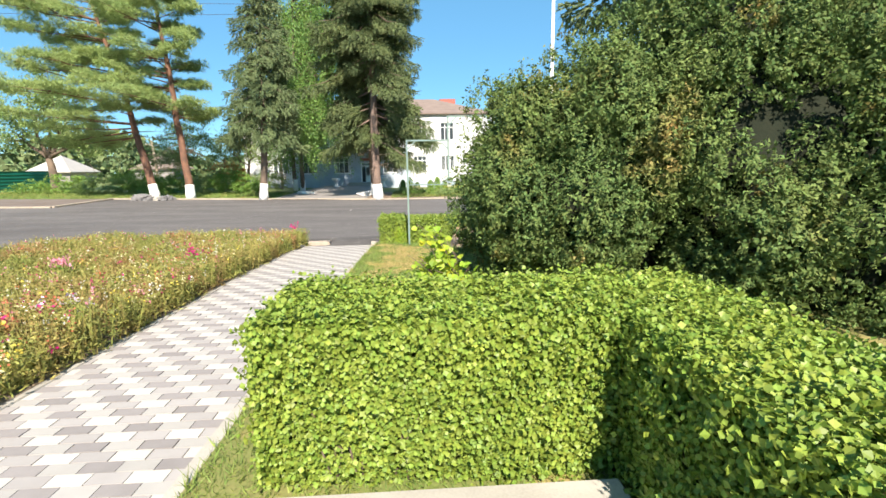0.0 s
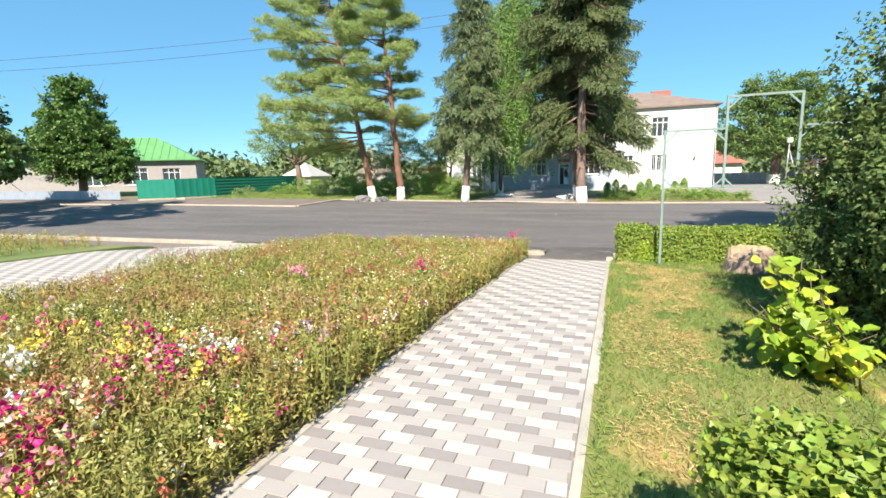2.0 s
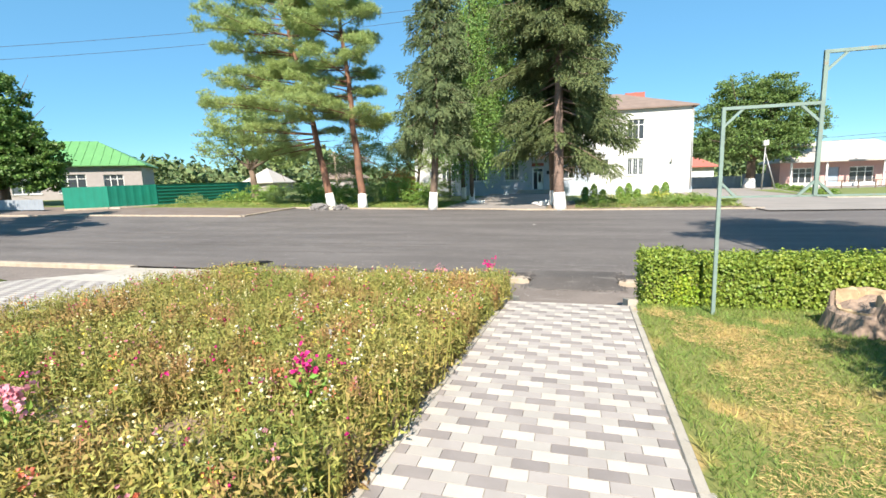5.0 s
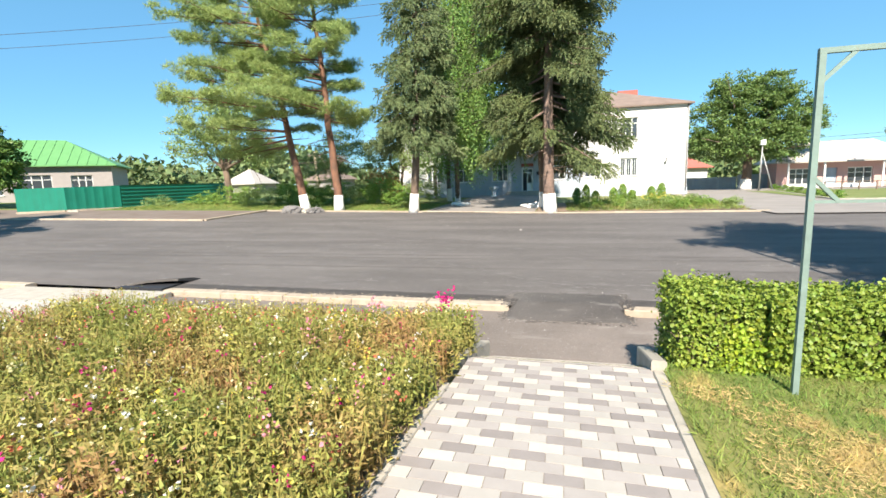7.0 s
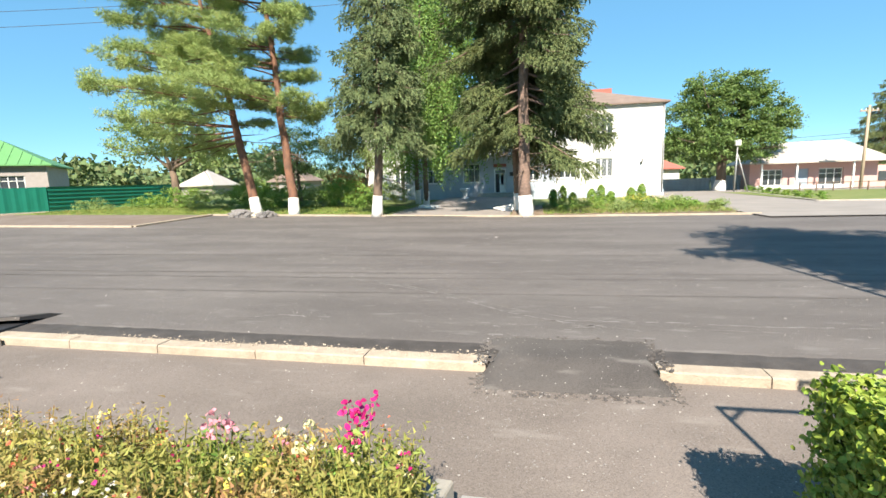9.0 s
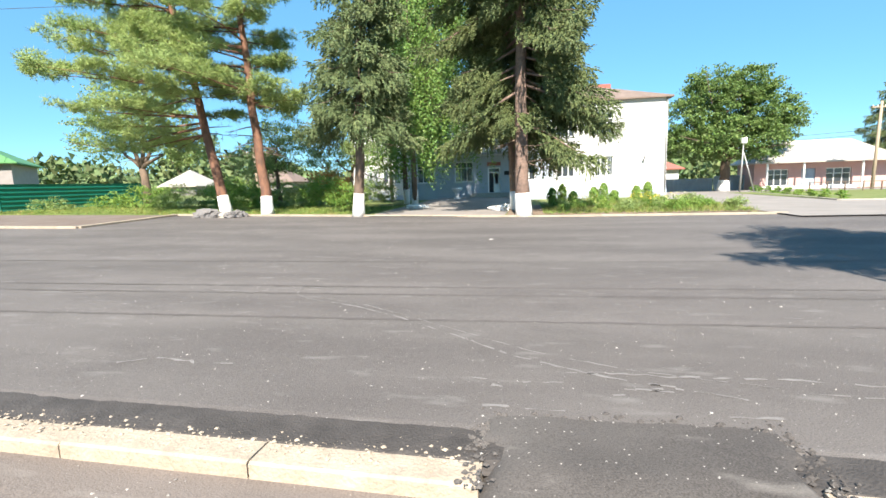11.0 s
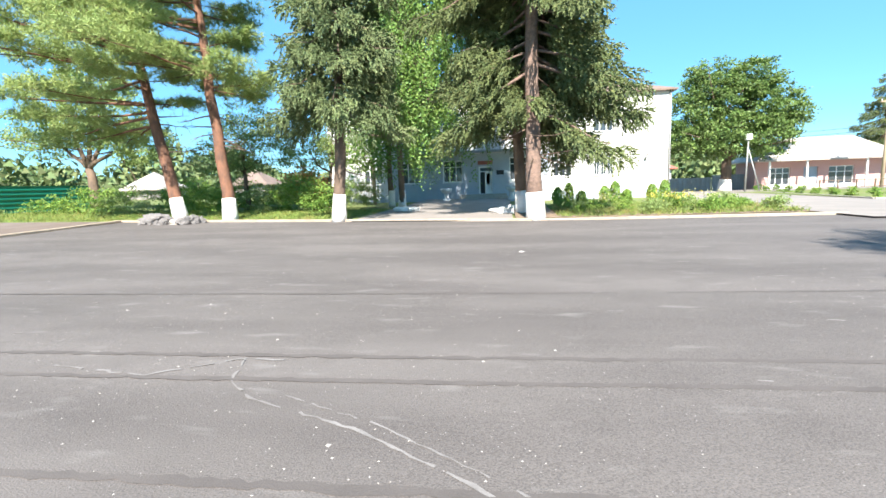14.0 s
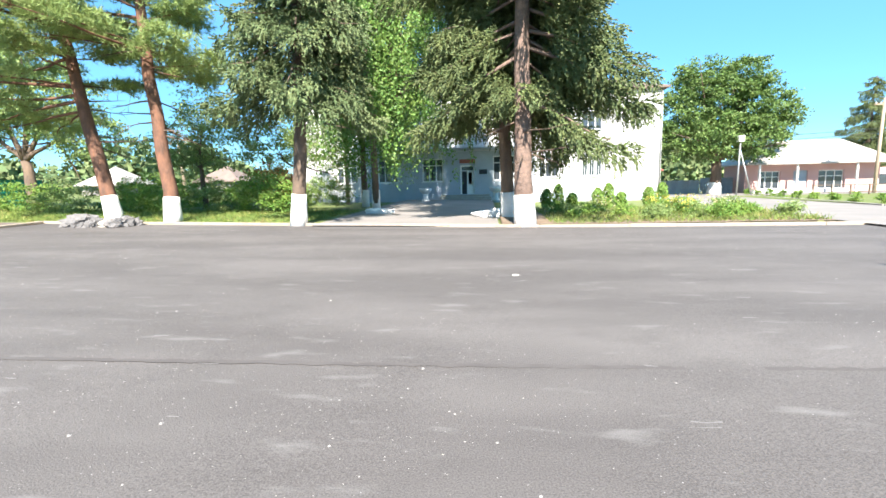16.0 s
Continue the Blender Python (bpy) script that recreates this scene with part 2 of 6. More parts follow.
BLUEDOOR = mat("blue_grey_door", (0.35, 0.42, 0.5), None, 2, 0.6, 0.05, 20)
WOOD = mat("weathered_wood", (0.45, 0.36, 0.26), (0.3, 0.23, 0.17), 6, 0.9, 0.6, 40, stretch=(1, 1, 0.3))
CUT = mat("cut_wood", (0.46, 0.34, 0.21), (0.3, 0.21, 0.125), 9, 0.9, 0.5, 50)
STUMP_BARK = mat("stump_bark", (0.36, 0.265, 0.2), (0.17, 0.125, 0.1), 9, 0.95, 1.0, 40, stretch=(1, 1, 0.25), dist=0.03)
ROCK = mat("grey_rubble", (0.22, 0.205, 0.2), (0.12, 0.115, 0.115), 3, 0.95, 0.8, 25, dist=0.05)
CHIP = mat("pale_chips", (0.42, 0.39, 0.36), (0.25, 0.235, 0.22), 20, 0.9, 0, 30, vary=0.3, by="island")
SEAM = mat("asphalt_seam", (0.088, 0.077, 0.073), (0.118, 0.104, 0.098), 3, 0.9, 0.6, 80)
DUST = mat("pale_dust", (0.25, 0.234, 0.226), (0.155, 0.144, 0.139), 5, 0.95, 0.2, 60)
CABLE = mat("black_cable", (0.05, 0.05, 0.055), None, 3, 0.6, 0, 10)
STEM = mat("flower_foliage", (0.19, 0.235, 0.05), (0.37, 0.31, 0.09), 1.2, 0.7, 0, 20, vary=0.3, by="island", hue=0.025, thin=0.25, spots=((0.36, 0.225, 0.09), 1.4, 0.5))
PETALS = [mat(n, c, None, 10, 0.6, 0, 30, vary=0.2, by="island", thin=0.3) for n, c in (
    ("magenta_petal", (0.62, 0.02, 0.2)), ("pink_petal", (0.8, 0.33, 0.4)), ("white_petal", (0.85, 0.82, 0.75)),
    ("yellow_petal", (0.82, 0.66, 0.12)), ("cream_petal", (0.82, 0.75, 0.42)), ("coral_petal", (0.8, 0.22, 0.13)), ("mauve_petal", (0.72, 0.55, 0.75)))]
GLASS = bpy.data.materials.new("window_glass")
GLASS.use_nodes = True
gp = GLASS.node_tree.nodes["Principled BSDF"]
gp.inputs["Base Color"].default_value = (0.05, 0.06, 0.07, 1)
gp.inputs["Roughness"].default_value = 0.06
gp.inputs["Specular IOR Level"].default_value = 0.8


# ---- mesh helpers ----
def np_mesh(name, v, f, material, smooth=False):
    """A mesh from arrays of places (n, 3) and faces (m, k)."""
    me = bpy.data.meshes.new(name)
    v, f = np.asarray(v, dtype=np.float32), np.asarray(f, dtype=np.int32)
    m, k = f.shape
    me.vertices.add(len(v))
    me.vertices.foreach_set("co", v.ravel())
    me.loops.add(m * k)
    me.loops.foreach_set("vertex_index", f.ravel())
    me.polygons.add(m)
    me.polygons.foreach_set("loop_start", np.arange(0, m * k, k, dtype=np.int32))
    me.polygons.foreach_set("use_smooth", np.full(m, smooth, dtype=bool))
    me.update(calc_edges=True)
    me.materials.append(material)
    return me


def under(ob, parent):
    if parent is not None:
        ob.parent = parent
    return ob


def part(name, data, material=None, parent=None, label=""):
    """Links a bmesh or a mesh as one object under parent."""
    if isinstance(data, bmesh.types.BMesh):
        me = bpy.data.meshes.new(name)
        bmesh.ops.recalc_face_normals(data, faces=data.faces)
        data.to_mesh(me)
        data.free()
        me.materials.append(material)
        data = me
    ob = under(new(name, data), parent)
    if label:
        ob["label"] = label
    return ob


def empty(name, at, label="", category="", group="", kind=""):
    ob = new(name)
    ob.location = at
    return tagged(ob, label, category, group, kind)


def box(bm, x0, x1, y0, y1, z0, z1, bevel=0.0):
    r = bmesh.ops.create_cube(bm, size=1.0)
    for v in r["verts"]:
        v.co = Vector((x0 + (v.co.x + 0.5) * (x1 - x0), y0 + (v.co.y + 0.5) * (y1 - y0), z0 + (v.co.z + 0.5) * (z1 - z0)))
    if bevel:
        es = list({e for v in r["verts"] for e in v.link_edges})
        bmesh.ops.bevel(bm, geom=es, offset=bevel, segments=1, affect="EDGES")
    return bm


def boxes(*rows, bevel=0.0):
    bm = bmesh.new()
    for r in rows:
        box(bm, *r, bevel=bevel)
    return bm


def tube(bm, pts, radii, sides=8):
    """A tapered tube along points."""
    rings = []
    pts = [Vector(p) for p in pts]
    for i, p in enumerate(pts):
        d = (pts[min(i + 1, len(pts) - 1)] - pts[max(i - 1, 0)]).normalized()
        u = d.cross(Vector((0.31, 0.95, 0.05))).normalized()
        w = d.cross(u)
        rings.append([bm.verts.new(p + (u * math.cos(a) + w * math.sin(a)) * radii[i]) for a in (2 * math.pi * k / sides for k in range(sides))])
    for a, b in zip(rings, rings[1:]):
        for k in range(sides):
            f = bm.faces.new((a[k], a[(k + 1) % sides], b[(k + 1) % sides], b[k]))
            f.smooth = True
    bm.faces.new(rings[0][::-1])
    bm.faces.new(rings[-1])
    return bm


def bar(bm, a, b, w=0.06):
    """A square bar from a to b."""
    a, b = Vector(a), Vector(b)
    d = (b - a).normalized()
    u = d.cross(Vector((0, 1, 0)) if abs(d.y) < 0.9 else Vector((1, 0, 0))).normalized() * (w / 2)
    v = d.cross(u).normalized() * (w / 2)
    r = [[bm.verts.new(p + s * u + t * v) for s, t in ((-1, -1), (1, -1), (1, 1), (-1, 1))] for p in (a, b)]
    for k in range(4):
        bm.faces.new((r[0][k], r[0][(k + 1) % 4], r[1][(k + 1) % 4], r[1][k]))
    bm.faces.new(r[0][::-1])
    bm.faces.new(r[1])
    return bm


def axes(d, twist):
    """Turns (n, 3, 3) whose columns are side, along d, and up, twisted about d."""
    d = d / np.linalg.norm(d, axis=1, keepdims=True)
    ref = np.where(np.abs(d[:, 2:3]) > 0.92, np.array([[1.0, 0, 0]]), np.array([[0, 0, 1.0]]))
    s = np.cross(d, ref)
    s /= np.linalg.norm(s, axis=1, keepdims=True)
    u = np.cross(s, d)
    c, k = np.cos(twist)[:, None], np.sin(twist)[:, None]
    return np.stack([s * c + u * k, d, u * c - s * k], axis=2)


def scatter(tv, tf, p, turns, size):
    """Copies of a little template (tv, tf) at places p: arrays for np_mesh."""
    n, k = len(p), len(tv)
    size = np.asarray(size)
    s = size[:, None, None] if size.ndim == 1 else size[:, None, :]
    v = np.einsum("nij,nkj->nki", turns, tv[None] * s) + p[:, None]
    f = tf[None] + (np.arange(n) * k)[:, None, None]
    return v.reshape(-1, 3), f.reshape(-1, tf.shape[1])


def joined(*pairs):
    vs, fs, o = [], [], 0
    for v, f in pairs:
        vs.append(v)
        fs.append(f + o)
        o += len(v)
    return np.concatenate(vs), np.concatenate(fs)


LEAF_V = np.array([[0, 0, 0], [0.38, 0.3, 0.09], [0.33, 0.68, 0.06], [0, 1, -0.08], [-0.33, 0.68, 0.06], [-0.38, 0.3, 0.09]])
LEAF_F = np.array([[0, 1, 2, 3], [0, 3, 4, 5]])
SMALL_V = np.array([[0, 0, 0], [0.36, 0.5, 0.1], [0, 1, 0], [-0.36, 0.5, 0.1]])
SMALL_F = np.array([[0, 1, 2], [0, 2, 3]])
DART_V = np.array([[-0.3, 0.1, 0], [0.3, 0.25, 0.12], [0, 1, 0.05]])
DART_F = np.array([[0, 1, 2]])


def brushes(seed, n, width, droop):
    """A needled branchlet one unit long: ragged blades set in two crossed planes along it."""
    r = np.random.default_rng(seed)
    v, f = [], []
    for i in range(n):
        y = 0.9 * i / n
        a = (i % 4) * math.pi / 2 + r.uniform(-0.4, 0.4)
        out = np.array([math.cos(a), 0, math.sin(a)])
        w = width * (1.15 - y) * r.uniform(0.7, 1.2)
        o = len(v)
        v += [(0, y - 0.08, -droop * y * y), tuple(out * w + np.array([0, y + 0.22 + 0.1 * r.random(), -droop * y * y])), (0, y + 0.26, -droop * (y + 0.26) ** 2)]
        f.append([o, o + 1, o + 2])
    return np.array(v, dtype=float), np.array(f)


def burst(seed, n, width):
    """A tuft of long needles fanning out and up."""
    r = np.random.default_rng(seed)
    v, f = [], []
    for i in range(n):
        a, e = 6.283 * (i + r.random() * 0.6) / n, r.uniform(0.05, 1.25)
        d = np.array([math.cos(a) * math.cos(e), math.sin(e), math.sin(a) * math.cos(e)]) * r.uniform(0.75, 1.1)
        k = np.cross(d, r.normal(0, 1, 3))
        k *= width / np.linalg.norm(k)
        o = len(v)
        v += [tuple(-k), tuple(k), tuple(d)]
        f.append([o, o + 1, o + 2])
    return np.array(v, dtype=float), np.array(f)


ROPE_V, ROPE_F = brushes(3, 8, 0.21, 0.2)
TUFT_V, TUFT_F = burst(5, 8, 0.055)


def bumpy(c, r, seed, sub=4, amp=0.15, freq=1.0, flat=None):
    """An uneven closed lump: a bmesh."""
    bm = bmesh.new()
    bmesh.ops.create_icosphere(bm, subdivisions=sub, radius=1.0)
    for v in bm.verts:
        d = v.co.normalized()
        k = 1 + amp * noise.noise(d * 2.2 * freq + Vector((seed, 0, 0))) + amp * 0.5 * noise.noise(d * 5 * freq + Vector((0, seed, 0)))
        v.co = Vector((c[0] + d.x * r[0] * k, c[1] + d.y * r[1] * k, c[2] + d.z * r[2] * k))
        if flat is not None and v.co.z < flat:
            v.co.z = flat
    for f in bm.faces:
        f.smooth = True
    return bm


# ---- terrain ----
PARK = [(-200, 0.6), (4, 0.6), (7, 0.56), (9.7, 0.47), (10.9, 0.4), (11.5, 0.3), (12.25, -0.12), (14.4, -0.12)]
WALK2 = [(-200, 0.58), (7, 0.54), (9.7, 0.45), (13.3, 0.04), (14.4, -0.1)]


def along(rows, y):
    return float(np.interp(y, [r[0] for r in rows], [r[1] for r in rows]))


def path_left(y):
    return -2.54 - 0.03 * (12 - y)


def path_right(y):
    return -0.98 - 0.028 * (12 - y)


def kerb_y(x):
    """The middle of the kerbstones at the near edge of the road."""
    return 14.3 - 0.024 * x


def far_z(x, y):
    """The square rises a little to the west."""
    return 0.016 * min(max(0, -2 - x), 70) * min(max((y - 14.5) / 18, 0), 1.2)


def land(x, y):
    if y < 14.4:
        return (along(WALK2, y) - (0.4 if y > 13 else 0.05)) if -13.5 < x < -7.95 else along(PARK, y) - (0.1 if -3.1 < x < -0.85 else 0.0)
    return far_z(x, y) + (0.04 if y > 34.6 else -0.2)


def sheet(name, xs, ys, zf, material, lift=0.0):
    v = [(px, y, zf(px, y) + lift) for y in ys for px in (x(y) if callable(x) else x for x in xs)]
    n = len(xs)
    f = [(j * n + i, j * n + i + 1, (j + 1) * n + i + 1, (j + 1) * n + i) for j in range(len(ys) - 1) for i in range(n - 1)]
    return np_mesh(name, np.array(v), np.array(f), material)


gx = sorted({-2500, -900, -300, -150, *range(-100, 100, 4), 150, 300, 900, 2500, -13.51, -13.49, -7.96, -7.94, -3.11, -3.09, -0.86, -0.84})
gy = sorted({-2500, -600, -150, -50, -20, *range(-8, 4, 4), 4, 7, 8.5, 9.7, 10.9, 11.2, 11.5, 11.8, 12.25, 13.3, 14.39, 14.41, 16, 20, 26, 30, 33, 34.59, 34.61, *range(37, 80, 4), 110, 160, 300, 700, 2500})
tagged(part("ground", sheet("ground", gx, gy, land, FIELD)), "rough grass ground with dry yellow patches", "ground", kind="stuff")["kind"] = "structure"
lawn_ys = [-6, -2, 2, 4, 7, 8.5, 9.7, 10.9, 11.2, 11.5, 11.8, 12.22]
part("lawn", sheet("lawn", [lambda y: path_right(y) + 0.06, -0.2, 2, 4, 8, 14, 22], lawn_ys, lambda x, y: along(PARK, y), LAWN, 0.012))
tagged(bpy.data.objects["lawn"], "mown lawn with dry straw patches beside the path", "lawn", kind="structure")
part("bed_soil", sheet("bed_soil", [-7.94, -5, lambda y: path_left(y) - 0.05], lawn_ys, lambda x, y: along(PARK, y), SOIL, 0.012))
tagged(bpy.data.objects["bed_soil"], "dry brown soil of the flower bed", "soil", kind="structure")

# ---- road, pavement ----
road_x = [-400, -200, -120, *range(-80, 80, 4), 120, 200, 400]


def far_kerb(x):
    return 33.45 - 0.05 * (x + 2) if x < -2 else 33.4 - 0.04 * (x + 2)


v, f = [], []
for x in road_x:
    e = far_kerb(max(min(x, 8), -24))
    k = kerb_y(max(min(x, 60), -60))
    for y in (k + 0.1, k + 0.5, 17, 20, 24, 28, 31, e):
        v.append((x, y, far_z(x, y) + (-0.035 if y < k + 0.2 else 0.012)))
for i in range(len(road_x) - 1):
    for j in range(7):
        f.append((i * 8 + j, (i + 1) * 8 + j, (i + 1) * 8 + j + 1, i * 8 + j + 1))
tagged(part("road", np_mesh("road", v, f, ASPHALT)), "wide dark asphalt square with pale scuffs", "road", kind="structure")
tagged(part("pavement", sheet("pavement", [-150, -60, -18, -10, -3, 0, 10, 60, 150], [12.0, 13.3, 14.0, 15.2], lambda x, y: -0.1 if y < 14.1 else -0.14, ASPHALT_OLD)),
       "old worn asphalt footway beside the road", "pavement", kind="structure")
# driveway beside the white building and the walk to its door
tagged(part("driveway", sheet("driveway", [7.6, 9.5, 12, 14.4, 17, 60, 150], [31.2, 33.2, 36, 41, 50, 62], lambda x, y: far_z(x, y) + 0.07 + max(0, y - 33) * 0.003, DRIVE)),
       "pale concrete driveway off the square", "driveway", kind="structure")
tagged(part("entrance_walk", sheet("entrance_walk", [-10.0, -7, -3.4], [33.5, 38, 44, 53], lambda x, y: far_z(x, y) + 0.05 + max(0, y - 33.4) * 0.012, DRIVE)),
       "pale paved walk to the building entrance", "walk", kind="structure")
tagged(part("dirt_verge", sheet("dirt_verge", [-120, -60, -44, -36, -30, -24, -21], [28.6, 30, 32, 34.5], lambda x, y: far_z(x, y) + 0.03, DIRT)),
       "bare brown dirt strip along the square", "verge", kind="structure")


def kerb_run(name, label, pts, h, w, zf, material, step=1.0, sink=0.15):
    """Kerbstones end to end along a line of points."""
    top = empty(name, (0, 0, 0), label, "kerb", kind="structure")
    for (xa, ya), (xb, yb) in zip(pts, pts[1:]):
        ln = math.hypot(xb - xa, yb - ya)
        n = max(1, round(ln / step))
        for i in range(n):
            k0, k1 = i / n, (i + 1) / n
            ax, ay, bx, by = xa + (xb - xa) * k0, ya + (yb - ya) * k0, xa + (xb - xa) * k1, ya + (yb - ya) * k1
            za, zb = zf(ax, ay), zf(bx, by)
            nx, ny = -(yb - ya) / ln * w / 2, (xb - xa) / ln * w / 2
            g = 0.006 / (ln / n)
            ax, bx, ay, by = ax + (bx - ax) * g, bx - (bx - ax) * g, ay + (by - ay) * g, by - (by - ay) * g
            bm = bmesh.new()
            q = []
            for px, py, pz in ((ax, ay, za), (bx, by, zb)):
                q.append([bm.verts.new((px + s * nx * c, py + s * ny * c, pz + z)) for s, z, c in
                          ((-1, -sink, 1), (-1, h - 0.015, 1), (-0.85, h, 1), (0.85, h, 1), (1, h - 0.015, 1), (1, -sink, 1))])
            for k in range(6):
                bm.faces.new((q[0][k], q[0][(k + 1) % 6], q[1][(k + 1) % 6], q[1][k]))
            bm.faces.new(q[0][::-1])
            bm.faces.new(q[1])
            j = random.uniform(-0.006, 0.006)
            for vv in bm.verts:
                vv.co.z += j
            part("kerbstone", bm, material, top)
    return top


zp = lambda x, y: along(PARK, y)
PATH = [(-200, 0.6), (4, 0.6), (7, 0.56), (9.7, 0.46), (10.95, 0.4), (12.2, -0.06)]
kerb_run("kerb_1", "pale concrete edging between path and lawn", [(path_right(-4) + 0.045, -4), (path_right(10.9) + 0.045, 10.9)], 0.012, 0.09, lambda x, y: along(PATH, y), CONCRETE)
kerb_run("kerb_2", "sloping concrete kerb beside the path end", [(path_right(10.9) + 0.05, 10.9), (path_right(11.95) + 0.06, 11.95)], 0.1, 0.12, lambda x, y: 0.4 - (y - 10.9) * 0.24, CONCRETE, 1.3, 0.4)
kerb_run("kerb_3", "pale concrete edging between path and flowers", [(path_left(-4) - 0.04, -4), (path_left(10.3) - 0.04, 10.3)], 0.006, 0.08, lambda x, y: along(PATH, y), CONCRETE)
kerb_run("kerb_4", "short concrete kerb at the flower bed corner", [(-2.82, 10.3), (-2.68, 10.75), (-2.62, 11.3), (-2.58, 11.9)], 0.1, 0.11, lambda x, y: 0.4 - (y - 10.7) * 0.22, CONCRETE, 0.6, 0.4)
kerb_run("kerb_5", "crumbling pale kerbstones at the road edge", [(-9.6, kerb_y(-9.6)), (-2.58, kerb_y(-2.58))], 0.1, 0.24, lambda x, y: -0.1, LIMESTONE, 1.4)
kerb_run("kerb_6", "pale kerbstones at the road edge", [(-0.84, kerb_y(-0.84)), (30, kerb_y(30))], 0.1, 0.24, lambda x, y: -0.1, LIMESTONE, 1.0)
kerb_run("kerb_12", "pale kerbstones at the road edge by the wide walk", [(-40, kerb_y(-40)), (-13.5, kerb_y(-13.5))], 0.1, 0.24, lambda x, y: -0.1, LIMESTONE, 1.6)
kerb_run("kerb_7", "pale kerb along the far side of the square", [(8, far_kerb(8)), (-3.5, far_kerb(-3.5)), (-10, far_kerb(-10)), (-21.5, far_kerb(-21.5))], 0.1, 0.2,
         lambda x, y: far_z(x, y), LIMESTONE, 1.5)
kerb_run("kerb_8", "pale kerb of the dirt verge", [(-21.2, 34.3), (-20.9, 28.4), (-32, 28.6), (-40, 28.2), (-60, 27.5)], 0.1, 0.25, lambda x, y: far_z(x, y), LIMESTONE, 2.0)
kerb_run("kerb_9", "low kerb of the lawn strip by the driveway", [(14.4, 41), (17.3, 60)], 0.12, 0.15, lambda x, y: far_z(x, y) + 0.05, CONCRETE, 2.0)
kerb_run("kerb_10", "low kerb of the lawn strip by the driveway", [(14.4, 41), (40, 36)], 0.12, 0.15, lambda x, y: far_z(x, y) + 0.05, CONCRETE, 2.0)
# concrete step in the near corner of the hedge
tagged(part("concrete_kerb", boxes((-0.95, 0.95, 1.55, 1.96, 0.3, 0.69), bevel=0.015), CONCRETE), "smooth pale concrete ledge under the hedge", "kerb", kind="structure")
# slab bridging the gutter, and the drain opening beside it
tagged(part("concrete_slab", boxes((-13.5, -9.32, 13.3, 14.36, -0.25, 0.0), bevel=0.01), CONCRETE), "pale concrete slab at the wide walk", "slab", kind="structure")
drain = empty("drain_opening", (-10, 14.6, 0), "dark broken drain opening under a lifted asphalt lip", "drain", kind="structure")
# No recess here: a solid near-black box stands for the shade in the hole.
part("void", boxes((-10.75, -9.62, 14.42, 14.95, -0.05, 0.035)), DARK, drain)
bm = bmesh.new()
lip = []
for i in range(15):
    u = i / 14
    x, y, z = -10.95 + 1.35 * u, 14.52 + 0.3 * u + 0.03 * noise.noise(Vector((u * 6, 0, 0))), 0.02 + 0.13 * math.sin(min(1, u * 1.15) * 1.5) + 0.012 * noise.noise(Vector((u * 9, 3, 0)))
    lip.append([bm.verts.new((x, y + a, z + b)) for a, b in ((0, -0.045), (0.02, 0.0), (0.45, -0.06), (0.75, -0.16), (0.75, -0.2))])
for a, b in zip(lip, lip[1:]):
    for k in range(5):
        bm.faces.new((a[k], b[k], b[(k + 1) % 5], a[(k + 1) % 5]))
bm.faces.new(lip[0])
bm.faces.new(lip[-1][::-1])
part("lip", bm, ASPHALT_PATCH, drain, "broken asphalt lip lifted over the drain")
for o in list(drain.children):
    o.matrix_parent_inverse = Matrix.Translation((10, -14.6, 0))


def tar_edge(x0, x1, seed):
    """The dark ragged rim of the new asphalt, sloping down behind the kerbstones."""
    v, f = [], []
    n = int((x1 - x0) / 0.06)
    for i in range(n + 1):
        x = x0 + (x1 - x0) * i / n
        k = kerb_y(x)
        w = 0.43 + 0.05 * noise.noise(Vector((x * 1.3, seed, 0))) + 0.03 * noise.noise(Vector((x * 7, seed, 0)))
        c = 0.02 * noise.noise(Vector((x * 9, 0, seed)))
        v += [(x, k + 0.05 + c, -0.05), (x, k + 0.13 + c, 0.0 + c * 0.5), (x, k + 0.27, 0.012), (x, k + w, 0.0175)]
        if i:
            for j in range(3):
                f.append((4 * i - 4 + j, 4 * i + j, 4 * i + 1 + j, 4 * i - 3 + j))
    return np_mesh("tar_edge", v, f, TAR_EDGE)


tagged(part("road_edge", tar_edge(-9.6, -2.45, 1)), "dark ragged edge of the new asphalt", "road edge", kind="structure")
tagged(part("road_edge", tar_edge(-0.95, 20, 2)), "dark ragged edge of the new asphalt", "road edge", kind="structure")


def slab_patch():
    """The tarmac ramp over the kerb."""
    bm = bmesh.new()
    nx, ny = 22, 12
    g = []
    for j in range(ny + 1):
        for i in range(nx + 1):
            u, w = i / nx, j / ny
            y = 13.76 + w * 1.22 + 0.05 * noise.noise(Vector((u * 5, 0, 1)))
            half = 0.96 - 0.06 * w + 0.04 * noise.noise(Vector((w * 4, 2, u * 3)))
            x = -1.69 + (u - 0.5) * 2 * half
            z = -0.1 + 0.135 * min(1, w * 1.9) + 0.012 * noise.noise(Vector((x * 4, y * 4, 0)))
            e = min(u, 1 - u, w * 0.7) * 14
            z = z * 1 if e > 1 else (-0.13 + (z + 0.13) * max(0, e)) if w < 0.7 else z - 0.02 * (1 - e)
            g.append(bm.verts.new((x, y, z)))
    for j in range(ny):
        for i in range(nx):
            bm.faces.new((g[j * (nx + 1) + i], g[j * (nx + 1) + i + 1], g[(j + 1) * (nx + 1) + i + 1], g[(j + 1) * (nx + 1) + i])).smooth = True
    return bm


tagged(part("asphalt_ramp", slab_patch(), ASPHALT_PATCH), "dark rough tarmac ramp over the kerb", "ramp", kind="structure")


